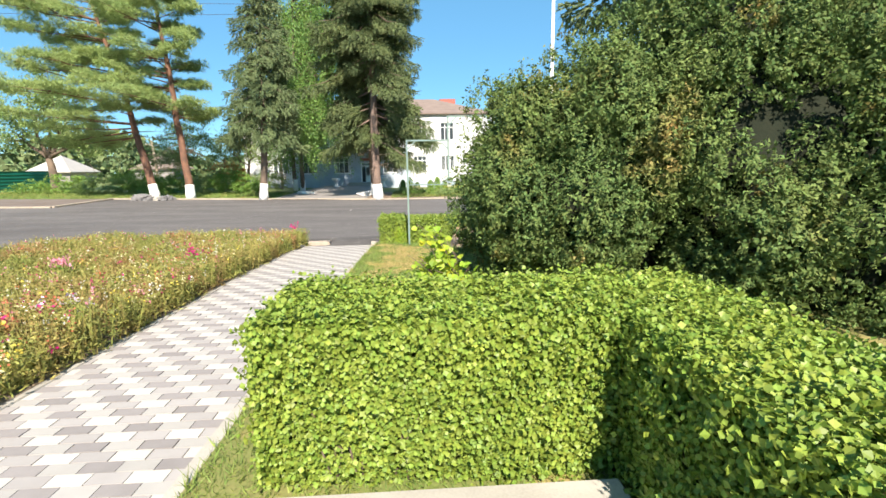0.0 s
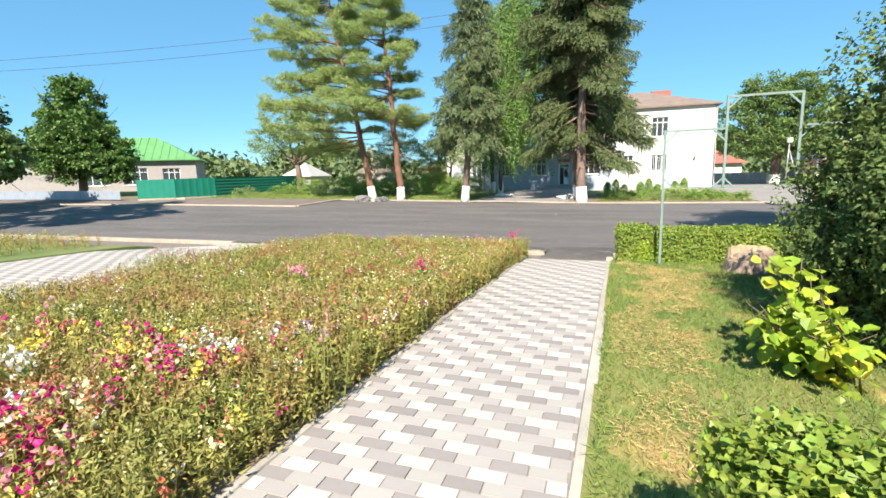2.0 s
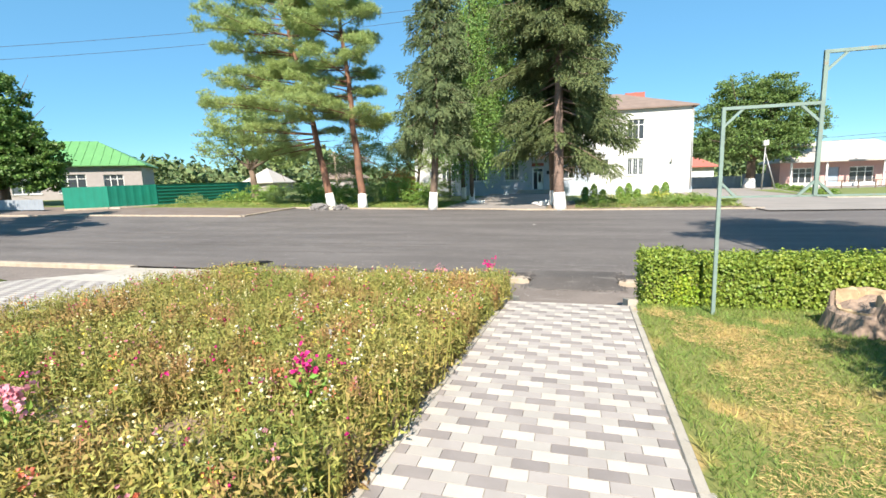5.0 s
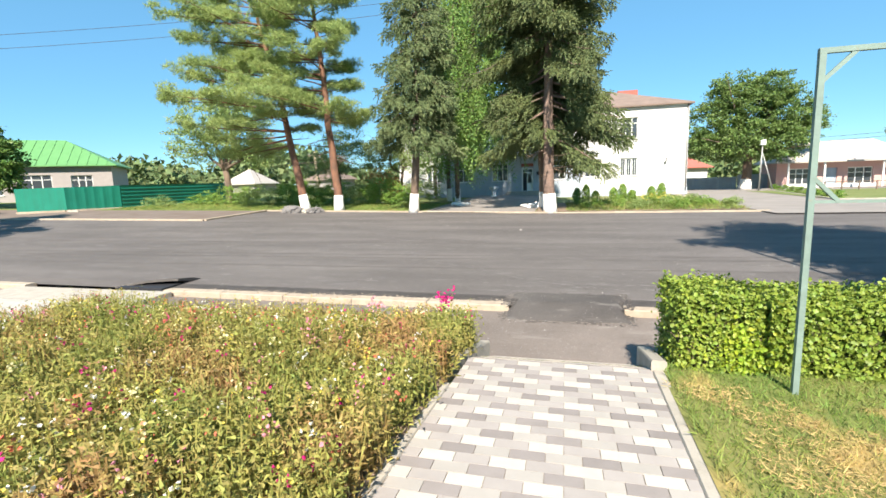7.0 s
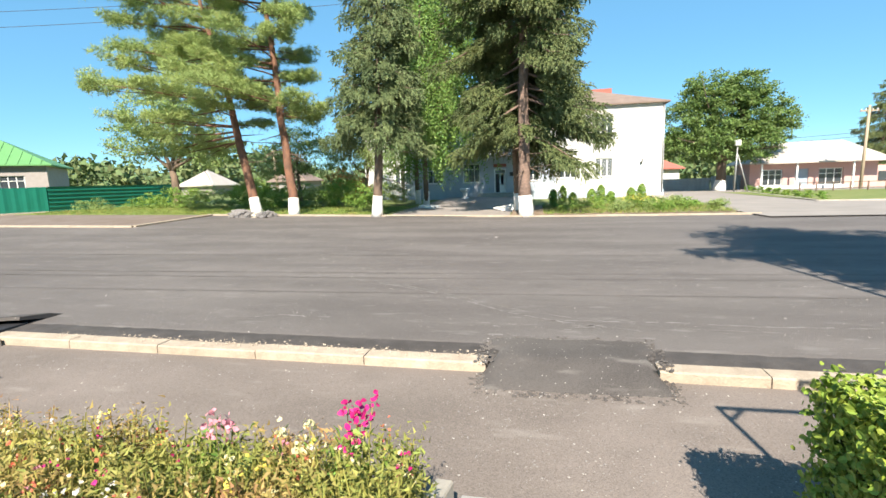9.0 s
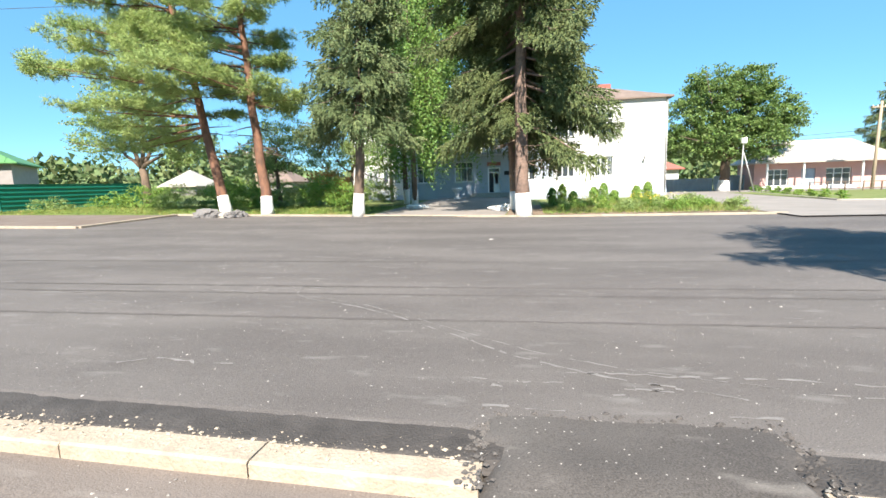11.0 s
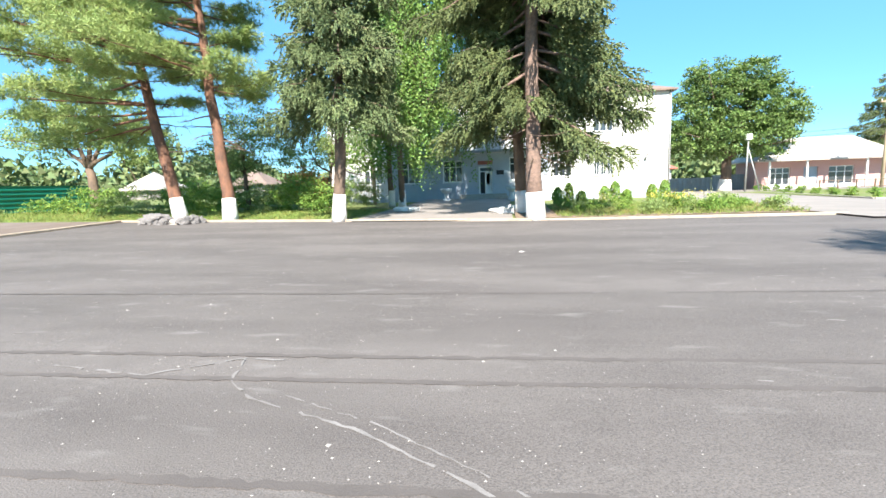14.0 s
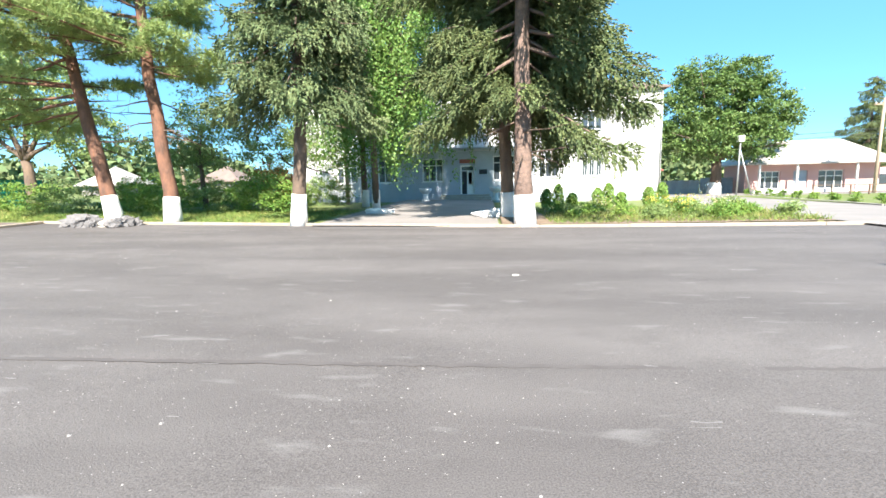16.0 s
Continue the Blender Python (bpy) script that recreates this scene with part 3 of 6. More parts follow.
# ---- buildings ----
def wall_with_holes(bm, x0, x1, z0, z1, y, depth, holes):
    """A wall facing -y, with openings (xa, xb, za, zb) through it."""
    xs = sorted({x0, x1, *[h[0] for h in holes], *[h[1] for h in holes]})
    zs = sorted({z0, z1, *[h[2] for h in holes], *[h[3] for h in holes]})
    for i in range(len(xs) - 1):
        for j in range(len(zs) - 1):
            cx, cz = (xs[i] + xs[i + 1]) / 2, (zs[j] + zs[j + 1]) / 2
            if not any(h[0] < cx < h[1] and h[2] < cz < h[3] for h in holes):
                box(bm, xs[i], xs[i + 1], y, y + depth, zs[j], zs[j + 1])
    bmesh.ops.remove_doubles(bm, verts=bm.verts, dist=0.001)
    return bm


def window(parent, xa, xb, za, zb, y, n=3, sill=True, grid=False, material=WHITE):
    """A window set 12 cm into the wall: frame, mullions, panes, sill."""
    w = empty("window", (0, 0, 0))
    w.parent = parent
    t = 0.07
    rows = [(xa, xb, y + 0.12, y + 0.2, za, za + t), (xa, xb, y + 0.12, y + 0.2, zb - t, zb), (xa, xa + t, y + 0.12, y + 0.2, za + t, zb - t), (xb - t, xb, y + 0.12, y + 0.2, za + t, zb - t)]
    part("frame", boxes(*rows), material, w)
    for i in range(1, n):
        x = xa + (xb - xa) * i / n
        part("mullion", boxes((x - t / 2, x + t / 2, y + 0.12, y + 0.2, za + t, zb - t)), material, w)
    if grid:
        for i in range(9):
            x = xa + (xb - xa) * (i + 0.5) / 9
            part("grille_bar", boxes((x - 0.012, x + 0.012, y + 0.05, y + 0.075, za, zb)), material, w)
    else:
        part("transom", boxes((xa + t, xb - t, y + 0.125, y + 0.195, zb - 0.55, zb - 0.49)), material, w)
    for i in range(n):
        a, b = xa + (xb - xa) * i / n, xa + (xb - xa) * (i + 1) / n
        part("pane", boxes((a, b, y + 0.155, y + 0.165, za + t, zb - t)), GLASS, w)
    if sill:
        part("sill", boxes((xa - 0.1, xb + 0.1, y - 0.08, y + 0.12, za - 0.07, za)), PLASTER, w)


def hip_roof(bm, x0, x1, y0, y1, z, ridge, over=0.5, t=0.12):
    x0, x1, y0, y1 = x0 - over, x1 + over, y0 - over, y1 + over
    k = (y1 - y0) / 2
    r0, r1, ym = min(x0 + k, (x0 + x1) / 2), max(x1 - k, (x0 + x1) / 2), (y0 + y1) / 2
    lo = [bm.verts.new(c) for c in ((x0, y0, z), (x1, y0, z), (x1, y1, z), (x0, y1, z))]
    mid = [bm.verts.new(c) for c in ((x0, y0, z + t), (x1, y0, z + t), (x1, y1, z + t), (x0, y1, z + t))]
    a, b = bm.verts.new((r0, ym, ridge)), bm.verts.new((r1, ym, ridge))
    bm.faces.new(lo[::-1])
    for i in range(4):
        bm.faces.new((lo[i], lo[(i + 1) % 4], mid[(i + 1) % 4], mid[i]))
    bm.faces.new((mid[0], mid[1], b, a))
    bm.faces.new((mid[1], mid[2], b))
    bm.faces.new((mid[2], mid[3], a, b))
    bm.faces.new((mid[3], mid[0], a))
    return bm


def roof_ribs(parent, x0, x1, y0, ym, z, ridge, step, material, k):
    """Standing seams down the front slope."""
    n = int((x1 - x0) / step)
    for i in range(1, n):
        x = x0 + (x1 - x0) * i / n
        r = min(1, (x - x0) / k, (x1 - x) / k)
        part("roof_seam", bar(bmesh.new(), (x, y0, z + 0.03), (x, y0 + (ym - y0) * r, z + (ridge - z) * r + 0.03), 0.05), material, parent)


def white_building():
    h = empty("public_building", (-5, 54, 0.2), "two-storey white plastered public building behind spruces", "building")
    inv = Matrix.Translation((5, -54, -0.2))
    holes = [(3.2, 4.75, 5.3, 7.2), (3.25, 4.8, 1.9, 3.55), (-5.85, -4.75, 0.75, 2.95), (-3.35, -1.7, 1.75, 3.6), (-8.8, -7.2, 1.75, 3.5), (-12.3, -10.7, 1.75, 3.5),
             (-15.6, -14.0, 1.75, 3.5), (-3.35, -1.7, 5.3, 7.2), (-8.8, -7.2, 5.3, 7.2), (-12.3, -10.7, 5.3, 7.2), (-15.6, -14.0, 5.3, 7.2), (0.1, 1.6, 1.9, 3.55), (0.1, 1.6, 5.3, 7.2)]
    part("wall", wall_with_holes(bmesh.new(), -18.6, 9.0, 0.7, 8.15, 54, 0.4, holes), PLASTER, h)
    part("wall", boxes((8.6, 9.0, 54.4, 66, 0.7, 8.15)), PLASTER, h)
    part("wall", boxes((-18.6, -18.2, 54.4, 66, 0.7, 8.15)), PLASTER, h)
    part("wall", boxes((-18.6, 9.0, 66, 66.4, 0.7, 8.15)), PLASTER, h)
    part("plinth", boxes((-18.65, 9.06, 53.92, 66.4, -0.3, 0.7)), PLINTH, h)
    part("floor_slab", boxes((-18.2, 8.6, 54.4, 66, 4.3, 4.6)), PLASTER, h)
    part("entrance_front", wall_with_holes(bmesh.new(), -13.2, -0.2, 0.7, 4.0, 53.94, 0.055, [q for q in holes if q[3] < 4 and -13 < q[0] < -1]), PLINTH, h, "blue-grey painted entrance front")
    part("roof", hip_roof(bmesh.new(), -18.6, 9.0, 54, 66.4, 8.1, 10.6, 0.35), SLATE, h, "brown corrugated roof")
    part("chimney", boxes((3.6, 5.6, 61.0, 62, 9.8, 10.75)), REDBRICK, h, "low red brick chimney")
    part("drainpipe", tube(bmesh.new(), [(8.9, 53.93, 8.1), (8.9, 53.93, 0.4)], [0.06, 0.06]), STEEL, h, "grey drainpipe")
    part("wall_lamp", tube(bmesh.new(), [(7.2, 53.98, 3.0), (7.2, 53.7, 3.35), (7.2, 53.4, 3.5)], [0.05, 0.05, 0.12]), STEEL, h)
    for q in holes:
        if q[1] - q[0] > 1.3:
            window(h, *q, 54, 3, True, q[2] < 2 and q[0] > 3)
    d = empty("entrance_door", (0, 0, 0))
    d.parent = h
    part("frame", boxes((-5.85, -5.75, 54.1, 54.2, 0.75, 2.95), (-4.85, -4.75, 54.1, 54.2, 0.75, 2.95), (-5.75, -4.85, 54.1, 54.2, 2.85, 2.95), (-5.75, -4.85, 54.1, 54.2, 2.5, 2.56)), WHITE, d)
    part("door_leaf", boxes((-5.35, -4.85, 54.12, 54.17, 0.75, 1.5), (-5.35, -5.25, 54.12, 54.17, 1.5, 2.5), (-4.95, -4.85, 54.12, 54.17, 1.5, 2.5), (-5.25, -4.95, 54.12, 54.17, 2.4, 2.5)), WHITE, d, "white half-glazed door leaf")
    # The open half is a thin near-black panel: the doorway's shade as colour.
    part("dark_gap", boxes((-5.74, -5.36, 54.15, 54.18, 0.76, 2.49)), DARK, d, "near-black panel painted as the shade of the open doorway")
    part("fanlight", boxes((-5.74, -4.86, 54.15, 54.16, 2.57, 2.84)), GLASS, d)
    for i in range(4):
        part("step", boxes((-7.3 - i * 0.1, -3.6 + i * 0.1, 53.9 - 0.32 * (i + 1), 53.92, 0.1, 0.72 - 0.16 * i), bevel=0.01), CONCRETE, h)
    part("canopy", boxes((-11, -1.5, 52.3, 53.93, 4.05, 4.13), bevel=0.02), AWNING, h, "grey sheet metal canopy over the entrance")
    for i in range(24):
        x = -10.9 + i * 0.4
        part("canopy_rib", bar(bmesh.new(), (x, 52.2, 4.16), (x, 53.95, 4.75), 0.05), AWNING, h)
    part("canopy_sheet", boxes((-11, -1.5, 52.25, 53.93, 4.13, 4.17)), AWNING, h)
    part("plaque", boxes((-4.4, -3.8, 53.89, 53.935, 2.25, 2.6)), DARK, h, "small dark plaque")
    part("sign", boxes((-5.9, -4.7, 53.88, 53.935, 3.1, 3.4)), REDBRICK, h, "small red sign over the door")
    for o in list(h.children):
        o.matrix_parent_inverse = inv
    return h


white_building()


def pink_building():
    h = empty("pink_building", (25, 62.5, 0), "single-storey pink building with a pale hipped roof", "building")
    inv = Matrix.Translation((-25, -62.5, 0))
    holes = [(20.5, 22.3, 0.45, 2.05), (25.5, 27.6, 0.4, 2.05), (23.4, 24.6, -0.2, 2.05)]
    part("wall", wall_with_holes(bmesh.new(), 19.3, 30.5, -0.3, 2.6, 62.5, 0.35, holes), PINK, h)
    part("wall", boxes((19.3, 19.65, 62.85, 66, -0.3, 2.6)), PINK, h)
    part("wall", boxes((30.15, 30.5, 62.85, 66, -0.3, 2.6)), PINK, h)
    part("wall", boxes((19.3, 30.5, 66, 66.3, -0.3, 2.6)), PINK, h)
    part("roof", hip_roof(bmesh.new(), 19.3, 30.5, 61.6, 66.3, 2.6, 4.8, 0.6), TIN, h, "pale beige sheet roof")
    for x in (19.9, 23.0, 27.8):
        part("porch_post", boxes((x - 0.07, x + 0.07, 61.25, 61.39, -0.2, 2.6)), WHITE, h)
    part("parapet", boxes((19.4, 27.4, 61.2, 61.4, -0.3, 0.45), bevel=0.02), PLASTER, h, "low white parapet")
    part("parapet_base", boxes((19.38, 27.42, 61.15, 61.19, -0.3, 0.02)), PINK_LOW, h)
    for q in holes[:2]:
        window(h, *q, 62.5, 3)
    part("door", boxes((23.4, 24.6, 62.6, 62.7, -0.2, 2.05), bevel=0.01), BLUEDOOR, h, "blue-grey metal door")
    for k in range(3):
        part("roof_hatch", bumpy((21.6 + 1.2 * k, 64.2, 3.55), (0.45, 0.5, 0.28), k, 2), TIN, h)
    part("annex", boxes((30.6, 46, 63.5, 72, -0.3, 2.2)), PINK, h)
    for x in (31.2, 33.0):
        part("annex_window", boxes((x, x + 0.7, 63.44, 63.5, 0.7, 1.6)), GLASS, h)
    for o in list(h.children):
        o.matrix_parent_inverse = inv


pink_building()


def house(name, label, x0, x1, y0, y1, z0, z1, ridge, wallm, roofm, holes=(), seam=0.0):
    h = empty(name, (x0, y0, z0), label, "house")
    inv = Matrix.Translation((-x0, -y0, -z0))
    part("wall", wall_with_holes(bmesh.new(), x0, x1, z0 - 0.5, z1, y0, 0.35, list(holes)), wallm, h)
    part("wall", boxes((x0, x0 + 0.3, y0 + 0.35, y1, z0 - 0.5, z1)), wallm, h)
    part("wall", boxes((x1 - 0.3, x1, y0 + 0.35, y1, z0 - 0.5, z1)), wallm, h)
    part("wall", boxes((x0, x1, y1, y1 + 0.3, z0 - 0.5, z1)), wallm, h)
    part("roof", hip_roof(bmesh.new(), x0, x1, y0, y1, z1, ridge, 0.6), roofm, h)
    if seam:
        k = (y1 - y0) / 2 + 0.6
        roof_ribs(h, x0 - 0.6, x1 + 0.6, y0 - 0.6, (y0 + y1) / 2, z1 + 0.12, ridge, seam, roofm, k)
    for q in holes:
        window(h, *q, y0, 3 if q[1] - q[0] > 1.6 else 2)
    for o in list(h.children):
        o.matrix_parent_inverse = inv
    return h


def turned(ob, deg):
    ob.rotation_euler = (0, 0, radians(deg))
    return ob


house("house", "grey brick house with a bright green metal roof", -72, -49.3, 46, 56, 0.9, 4.9, 8.2, BRICKGREY, GREEN_TIN,
                    [(-61.8, -59.2, 1.9, 4.0), (-57.6, -54.9, 1.9, 4.0), (-53.2, -51.2, 2.1, 3.9)], 0.9)
green_house = bpy.data.objects["house"]
green_house.location = (-69.8, 35.6, 0.9)
turned(green_house, 40)
house("house", "distant small house with a pale grey roof", -60, -54, 78, 84, 0.5, 2.4, 5.2, BRICKGREY, TIN)
house("house", "distant house with a brown roof", -52, -45, 92, 99, 0.5, 2.8, 5.6, BRICKGREY, SLATE)
house("house", "distant brick house behind the trees", -30, -22, 96, 104, 0.5, 5.0, 7.5, REDBRICK, SLATE)
house("house", "far pale house behind the large walnut tree", -86, -74, 52, 60, 0.9, 3.2, 5.6, PLASTER, SLATE)
house("house", "low house with a red roof behind the oak", 8, 17, 78, 86, 0.0, 2.6, 5.2, PLASTER, REDBRICK)


# ---- fences ----
def fence(name, label, pts, zs, h, material, step, ribs="v"):
    top = empty(name, (pts[0][0], pts[0][1], zs[0]), label, "fence")
    inv = Matrix.Translation((-pts[0][0], -pts[0][1], -zs[0]))
    for (a, b, za, zb) in zip(pts, pts[1:], zs, zs[1:]):
        ln = math.hypot(b[0] - a[0], b[1] - a[1])
        n = max(1, round(ln / step))
        d = Vector((b[0] - a[0], b[1] - a[1], 0)) / ln
        nn = Vector((d.y, -d.x, 0))
        for i in range(n):
            k0, k1 = i / n, (i + 1) / n
            p = Vector((a[0], a[1], za)).lerp(Vector((b[0], b[1], zb)), k0)
            q = Vector((a[0], a[1], za)).lerp(Vector((b[0], b[1], zb)), k1)
            bm = bmesh.new()
            m = 18
            prof = []
            for j in range(m + 1):
                u = j / m
                off = 0.02 if (j % 3) == 0 else 0.0
                prof.append((u, off))
            for side in (0.0, -0.012):
                row0, row1 = [], []
                for u, off in prof:
                    if ribs == "v":
                        c = p.lerp(q, u * 0.996) + nn * (off + side)
                        row0.append(bm.verts.new(c + Vector((0, 0, 0.1))))
                        row1.append(bm.verts.new(c + Vector((0, 0, h))))
                    else:
                        row0.append(bm.verts.new(p + nn * (off * 1.6 + side) + Vector((0, 0, 0.1 + u * (h - 0.1)))))
                        row1.append(bm.verts.new(p.lerp(q, 0.996) + nn * (off * 1.6 + side) + Vector((0, 0, 0.1 + u * (h - 0.1)))))
                for j in range(m):
                    bm.faces.new((row0[j], row0[j + 1], row1[j + 1], row1[j]))
            part("fence_panel", bm, material, top)
            part("fence_post", bar(bmesh.new(), p - nn * 0.06 - Vector((0, 0, 0.3)), p - nn * 0.06 + Vector((0, 0, h - 0.05)), 0.07), material, top)
    for o in list(top.children):
        o.matrix_parent_inverse = inv
    return top


fence("sheet_fence", "teal green profiled sheet metal fence", [(-39.9, 31.8), (-37.2, 33.3), (-35.9, 36.6)], [0.58, 0.6, 0.65], 1.8, GREEN_DEEP, 3.6)
fence("sheet_fence", "dark green horizontally ribbed sheet fence", [(-35.88, 36.65), (-35.5, 48.5)], [0.62, 0.64], 1.85, GREEN_DEEP, 2.4, "h")
fence("low_fence", "low grey sheet fence along the house garden", [(-64, 31.0), (-41.5, 31.4)], [0.85, 0.62], 0.9, AWNING, 2.5)
fence("board_fence", "grey sheet metal fence beside the oak", [(9.1, 66), (16.5, 65)], [-0.1, -0.1], 1.5, AWNING, 2.4)
fence("board_fence", "blue-grey sheet metal gate beside the pink building", [(16.6, 65), (19.3, 64.5)], [-0.1, -0.1], 1.7, BLUEDOOR, 1.4)
tagged(part("fence_base", boxes((-37.4, -36.0, 33.1, 33.3, 0.3, 0.72), bevel=0.03), CONCRETE), "cracked concrete base of the fence", "plinth", kind="structure")
kerb_run("kerb_11", "rough concrete footing under the green fence", [(-39.7, 31.6), (-37.1, 33.1), (-35.75, 36.4)], 0.3, 0.2, lambda x, y: 0.45, LIMESTONE, 1.8)


# ---- trees ----
def trunk_mesh(pts, radii, sides=12):
    return tube(bmesh.new(), pts, radii, sides)


def wobble(a, b, n, amp, seed):
    r = np.random.default_rng(seed)
    a, b = np.array(a, float), np.array(b, float)
    t = np.linspace(0, 1, n)[:, None]
    off = np.cumsum(r.normal(0, amp, (n, 3)), axis=0) * np.array([1, 1, 0.2])
    off[0] = 0
    return a + (b - a) * t + off


def tree_frame(name, label, base, lean, height, bark, r0, white, seed, group=""):
    """The empty, the trunk and its limewash; gives the tree and the axis of the trunk by height."""
    x, y, z = base
    tree = empty(name, base, label, "tree", group)
    n = 14
    pts = wobble((x, y, z - 0.2), (x + lean[0], y + lean[1], z + height), n, 0.05, seed)
    rad = [r0 * (1.0 - 0.93 * i / (n - 1)) + 0.01 for i in range(n)]
    rad[0] *= 1.25
    hs = pts[:, 2]
    at = lambda h: np.array([np.interp(h, hs, pts[:, k]) for k in range(3)])
    rr = lambda h: float(np.interp(h, hs, rad))
    part("trunk", trunk_mesh(pts, rad), bark, tree)
    if white:
        m = [z - 0.05, z + white * 0.35, z + white * 0.7, z + white]
        part("limewash_band", trunk_mesh([at(h) for h in m], [rr(h) + 0.012 for h in m], 14), LIME, tree, "whitewashed lower trunk")
    return tree, at


def dead_branches(tree, at, z, lo, hi, count, reach, seed):
    r = np.random.default_rng(seed)
    for k in range(count):
        a, h = r.random() * 6.28, z + r.uniform(lo, hi)
        s = at(h)
        e = s + np.array([math.cos(a), math.sin(a), r.uniform(-0.45, 0.15)]) * r.uniform(0.5, 1.0) * reach
        q = wobble(s, e, 6, 0.06, seed + k)
        bm = tube(bmesh.new(), q, [0.04, 0.032, 0.025, 0.018, 0.012, 0.005], 5)
        for j in (2, 3, 4):
            tube(bm, wobble(q[j], q[j] + r.normal(0, 0.32, 3), 3, 0.03, seed + j), [0.012, 0.008, 0.004], 4)
        part("dead_branch", bm, BARK, tree, "bare grey dead branch")


def settle(tree, base):
    for o in list(tree.children):
        o.matrix_parent_inverse = Matrix.Translation((-base[0], -base[1], -base[2]))
    return tree


def spruce(label, base, lean, height, low, reach, material, bark, seed, boughs, white=1.1, r0=0.28, dead=0, taper=0.7, front=0.0, side=None, sag=0.5, rope=0.4, left_low=0.0):
    """A spruce: whorled boughs that sag from the trunk, flat sprays along their outer part, and needled branchlets hanging from them.
    front: the height up to which the side towards the square has lost its boughs; side: the heading of the longer boughs."""
    r = np.random.default_rng(seed)
    z = base[2]
    tree, at = tree_frame("spruce_tree", label, base, lean, height, bark, r0, white, seed)
    P, D, S = [], [], []
    limbs = bmesh.new()
    for i in range(boughs):
        u = ((i + r.random()) / boughs) ** 1.05
        h = z + low + (height - low) * u
        a = i * 2.39996 + r.normal(0, 0.35)
        k = u
        ln = reach * (1 - k) ** taper * r.uniform(0.5, 1.08) * min(1, 0.75 + k * 2.5) + 0.35
        if side is not None:
            ln *= 1 + 0.3 * math.cos(a - side)
        if front and math.sin(a) < -0.35 and h - z < front * r.uniform(0.8, 1.2):
            continue
        if math.cos(a) < 0.25 and h - z < left_low and r.random() < 0.85:
            continue
        d = np.array([math.cos(a), math.sin(a), 0])
        perp = np.array([-d[1], d[0], 0])
        ns = max(6, int(ln * 6))
        t = np.linspace(0, 1, ns)
        fall = sag * (1.1 - 0.75 * k)
        line = at(h) + d * (t * ln)[:, None] + np.array([0, 0, 1.0]) * (ln * fall * (0.12 * t - 1.5 * t ** 1.6 + 0.62 * t ** 4))[:, None]
        line += np.cumsum(r.normal(0, 0.025, (ns, 3)), axis=0)
        tube(limbs, [line[0], line[ns // 3], line[2 * ns // 3], line[-1]], [0.02 + 0.012 * ln, 0.014 + 0.008 * ln, 0.01 + 0.004 * ln, 0.006], 4)
        for j in range(ns):
            if t[j] < 0.22 * (1 - k) and ln > 1.2:
                continue
            spread = (0.16 + 0.3 * math.sin(math.pi * min(1, t[j] * 1.05)) ** 0.8) * min(ln, 3.0) * 0.62
            m = max(7, int((26 + 10 * math.sin(j * 2.2 + i)) * spread + 7))
            off = r.choice([-0.9, -0.55, -0.2, 0.2, 0.55, 0.9], (m, 1)) * spread + r.normal(0, 0.07, (m, 1))
            sg = np.sign(off)
            hang = r.random((m, 1)) ** 1.6
            p = line[j] + perp * off - np.array([0, 0, 1.0]) * (np.abs(off) * 0.28 + hang * 0.5 * (0.5 + 0.5 * (1 - k))) + d * np.abs(off) * 0.3 + r.normal(0, 0.05, (m, 3))
            P.append(p)
            D.append(d * (0.75 - 0.5 * hang) + perp * sg * (0.6 - 0.45 * hang) - np.array([0, 0, 1.0]) * (0.12 + 1.1 * hang) + r.normal(0, 0.16, (m, 3)))
            S.append(r.uniform(0.7, 1.15, m) * rope)
    P, D, S = np.concatenate(P), np.concatenate(D), np.concatenate(S)
    part("branchwork", limbs, bark, tree)["kind"] = "stuff"
    part("crown", np_mesh("crown", *scatter(ROPE_V, ROPE_F, P, axes(D, r.uniform(-0.8, 0.8, len(P))), S), material), None, tree)
    dead_branches(tree, at, z, 1.6, low + 1.8, dead, 2.2, seed)
    return settle(tree, base)


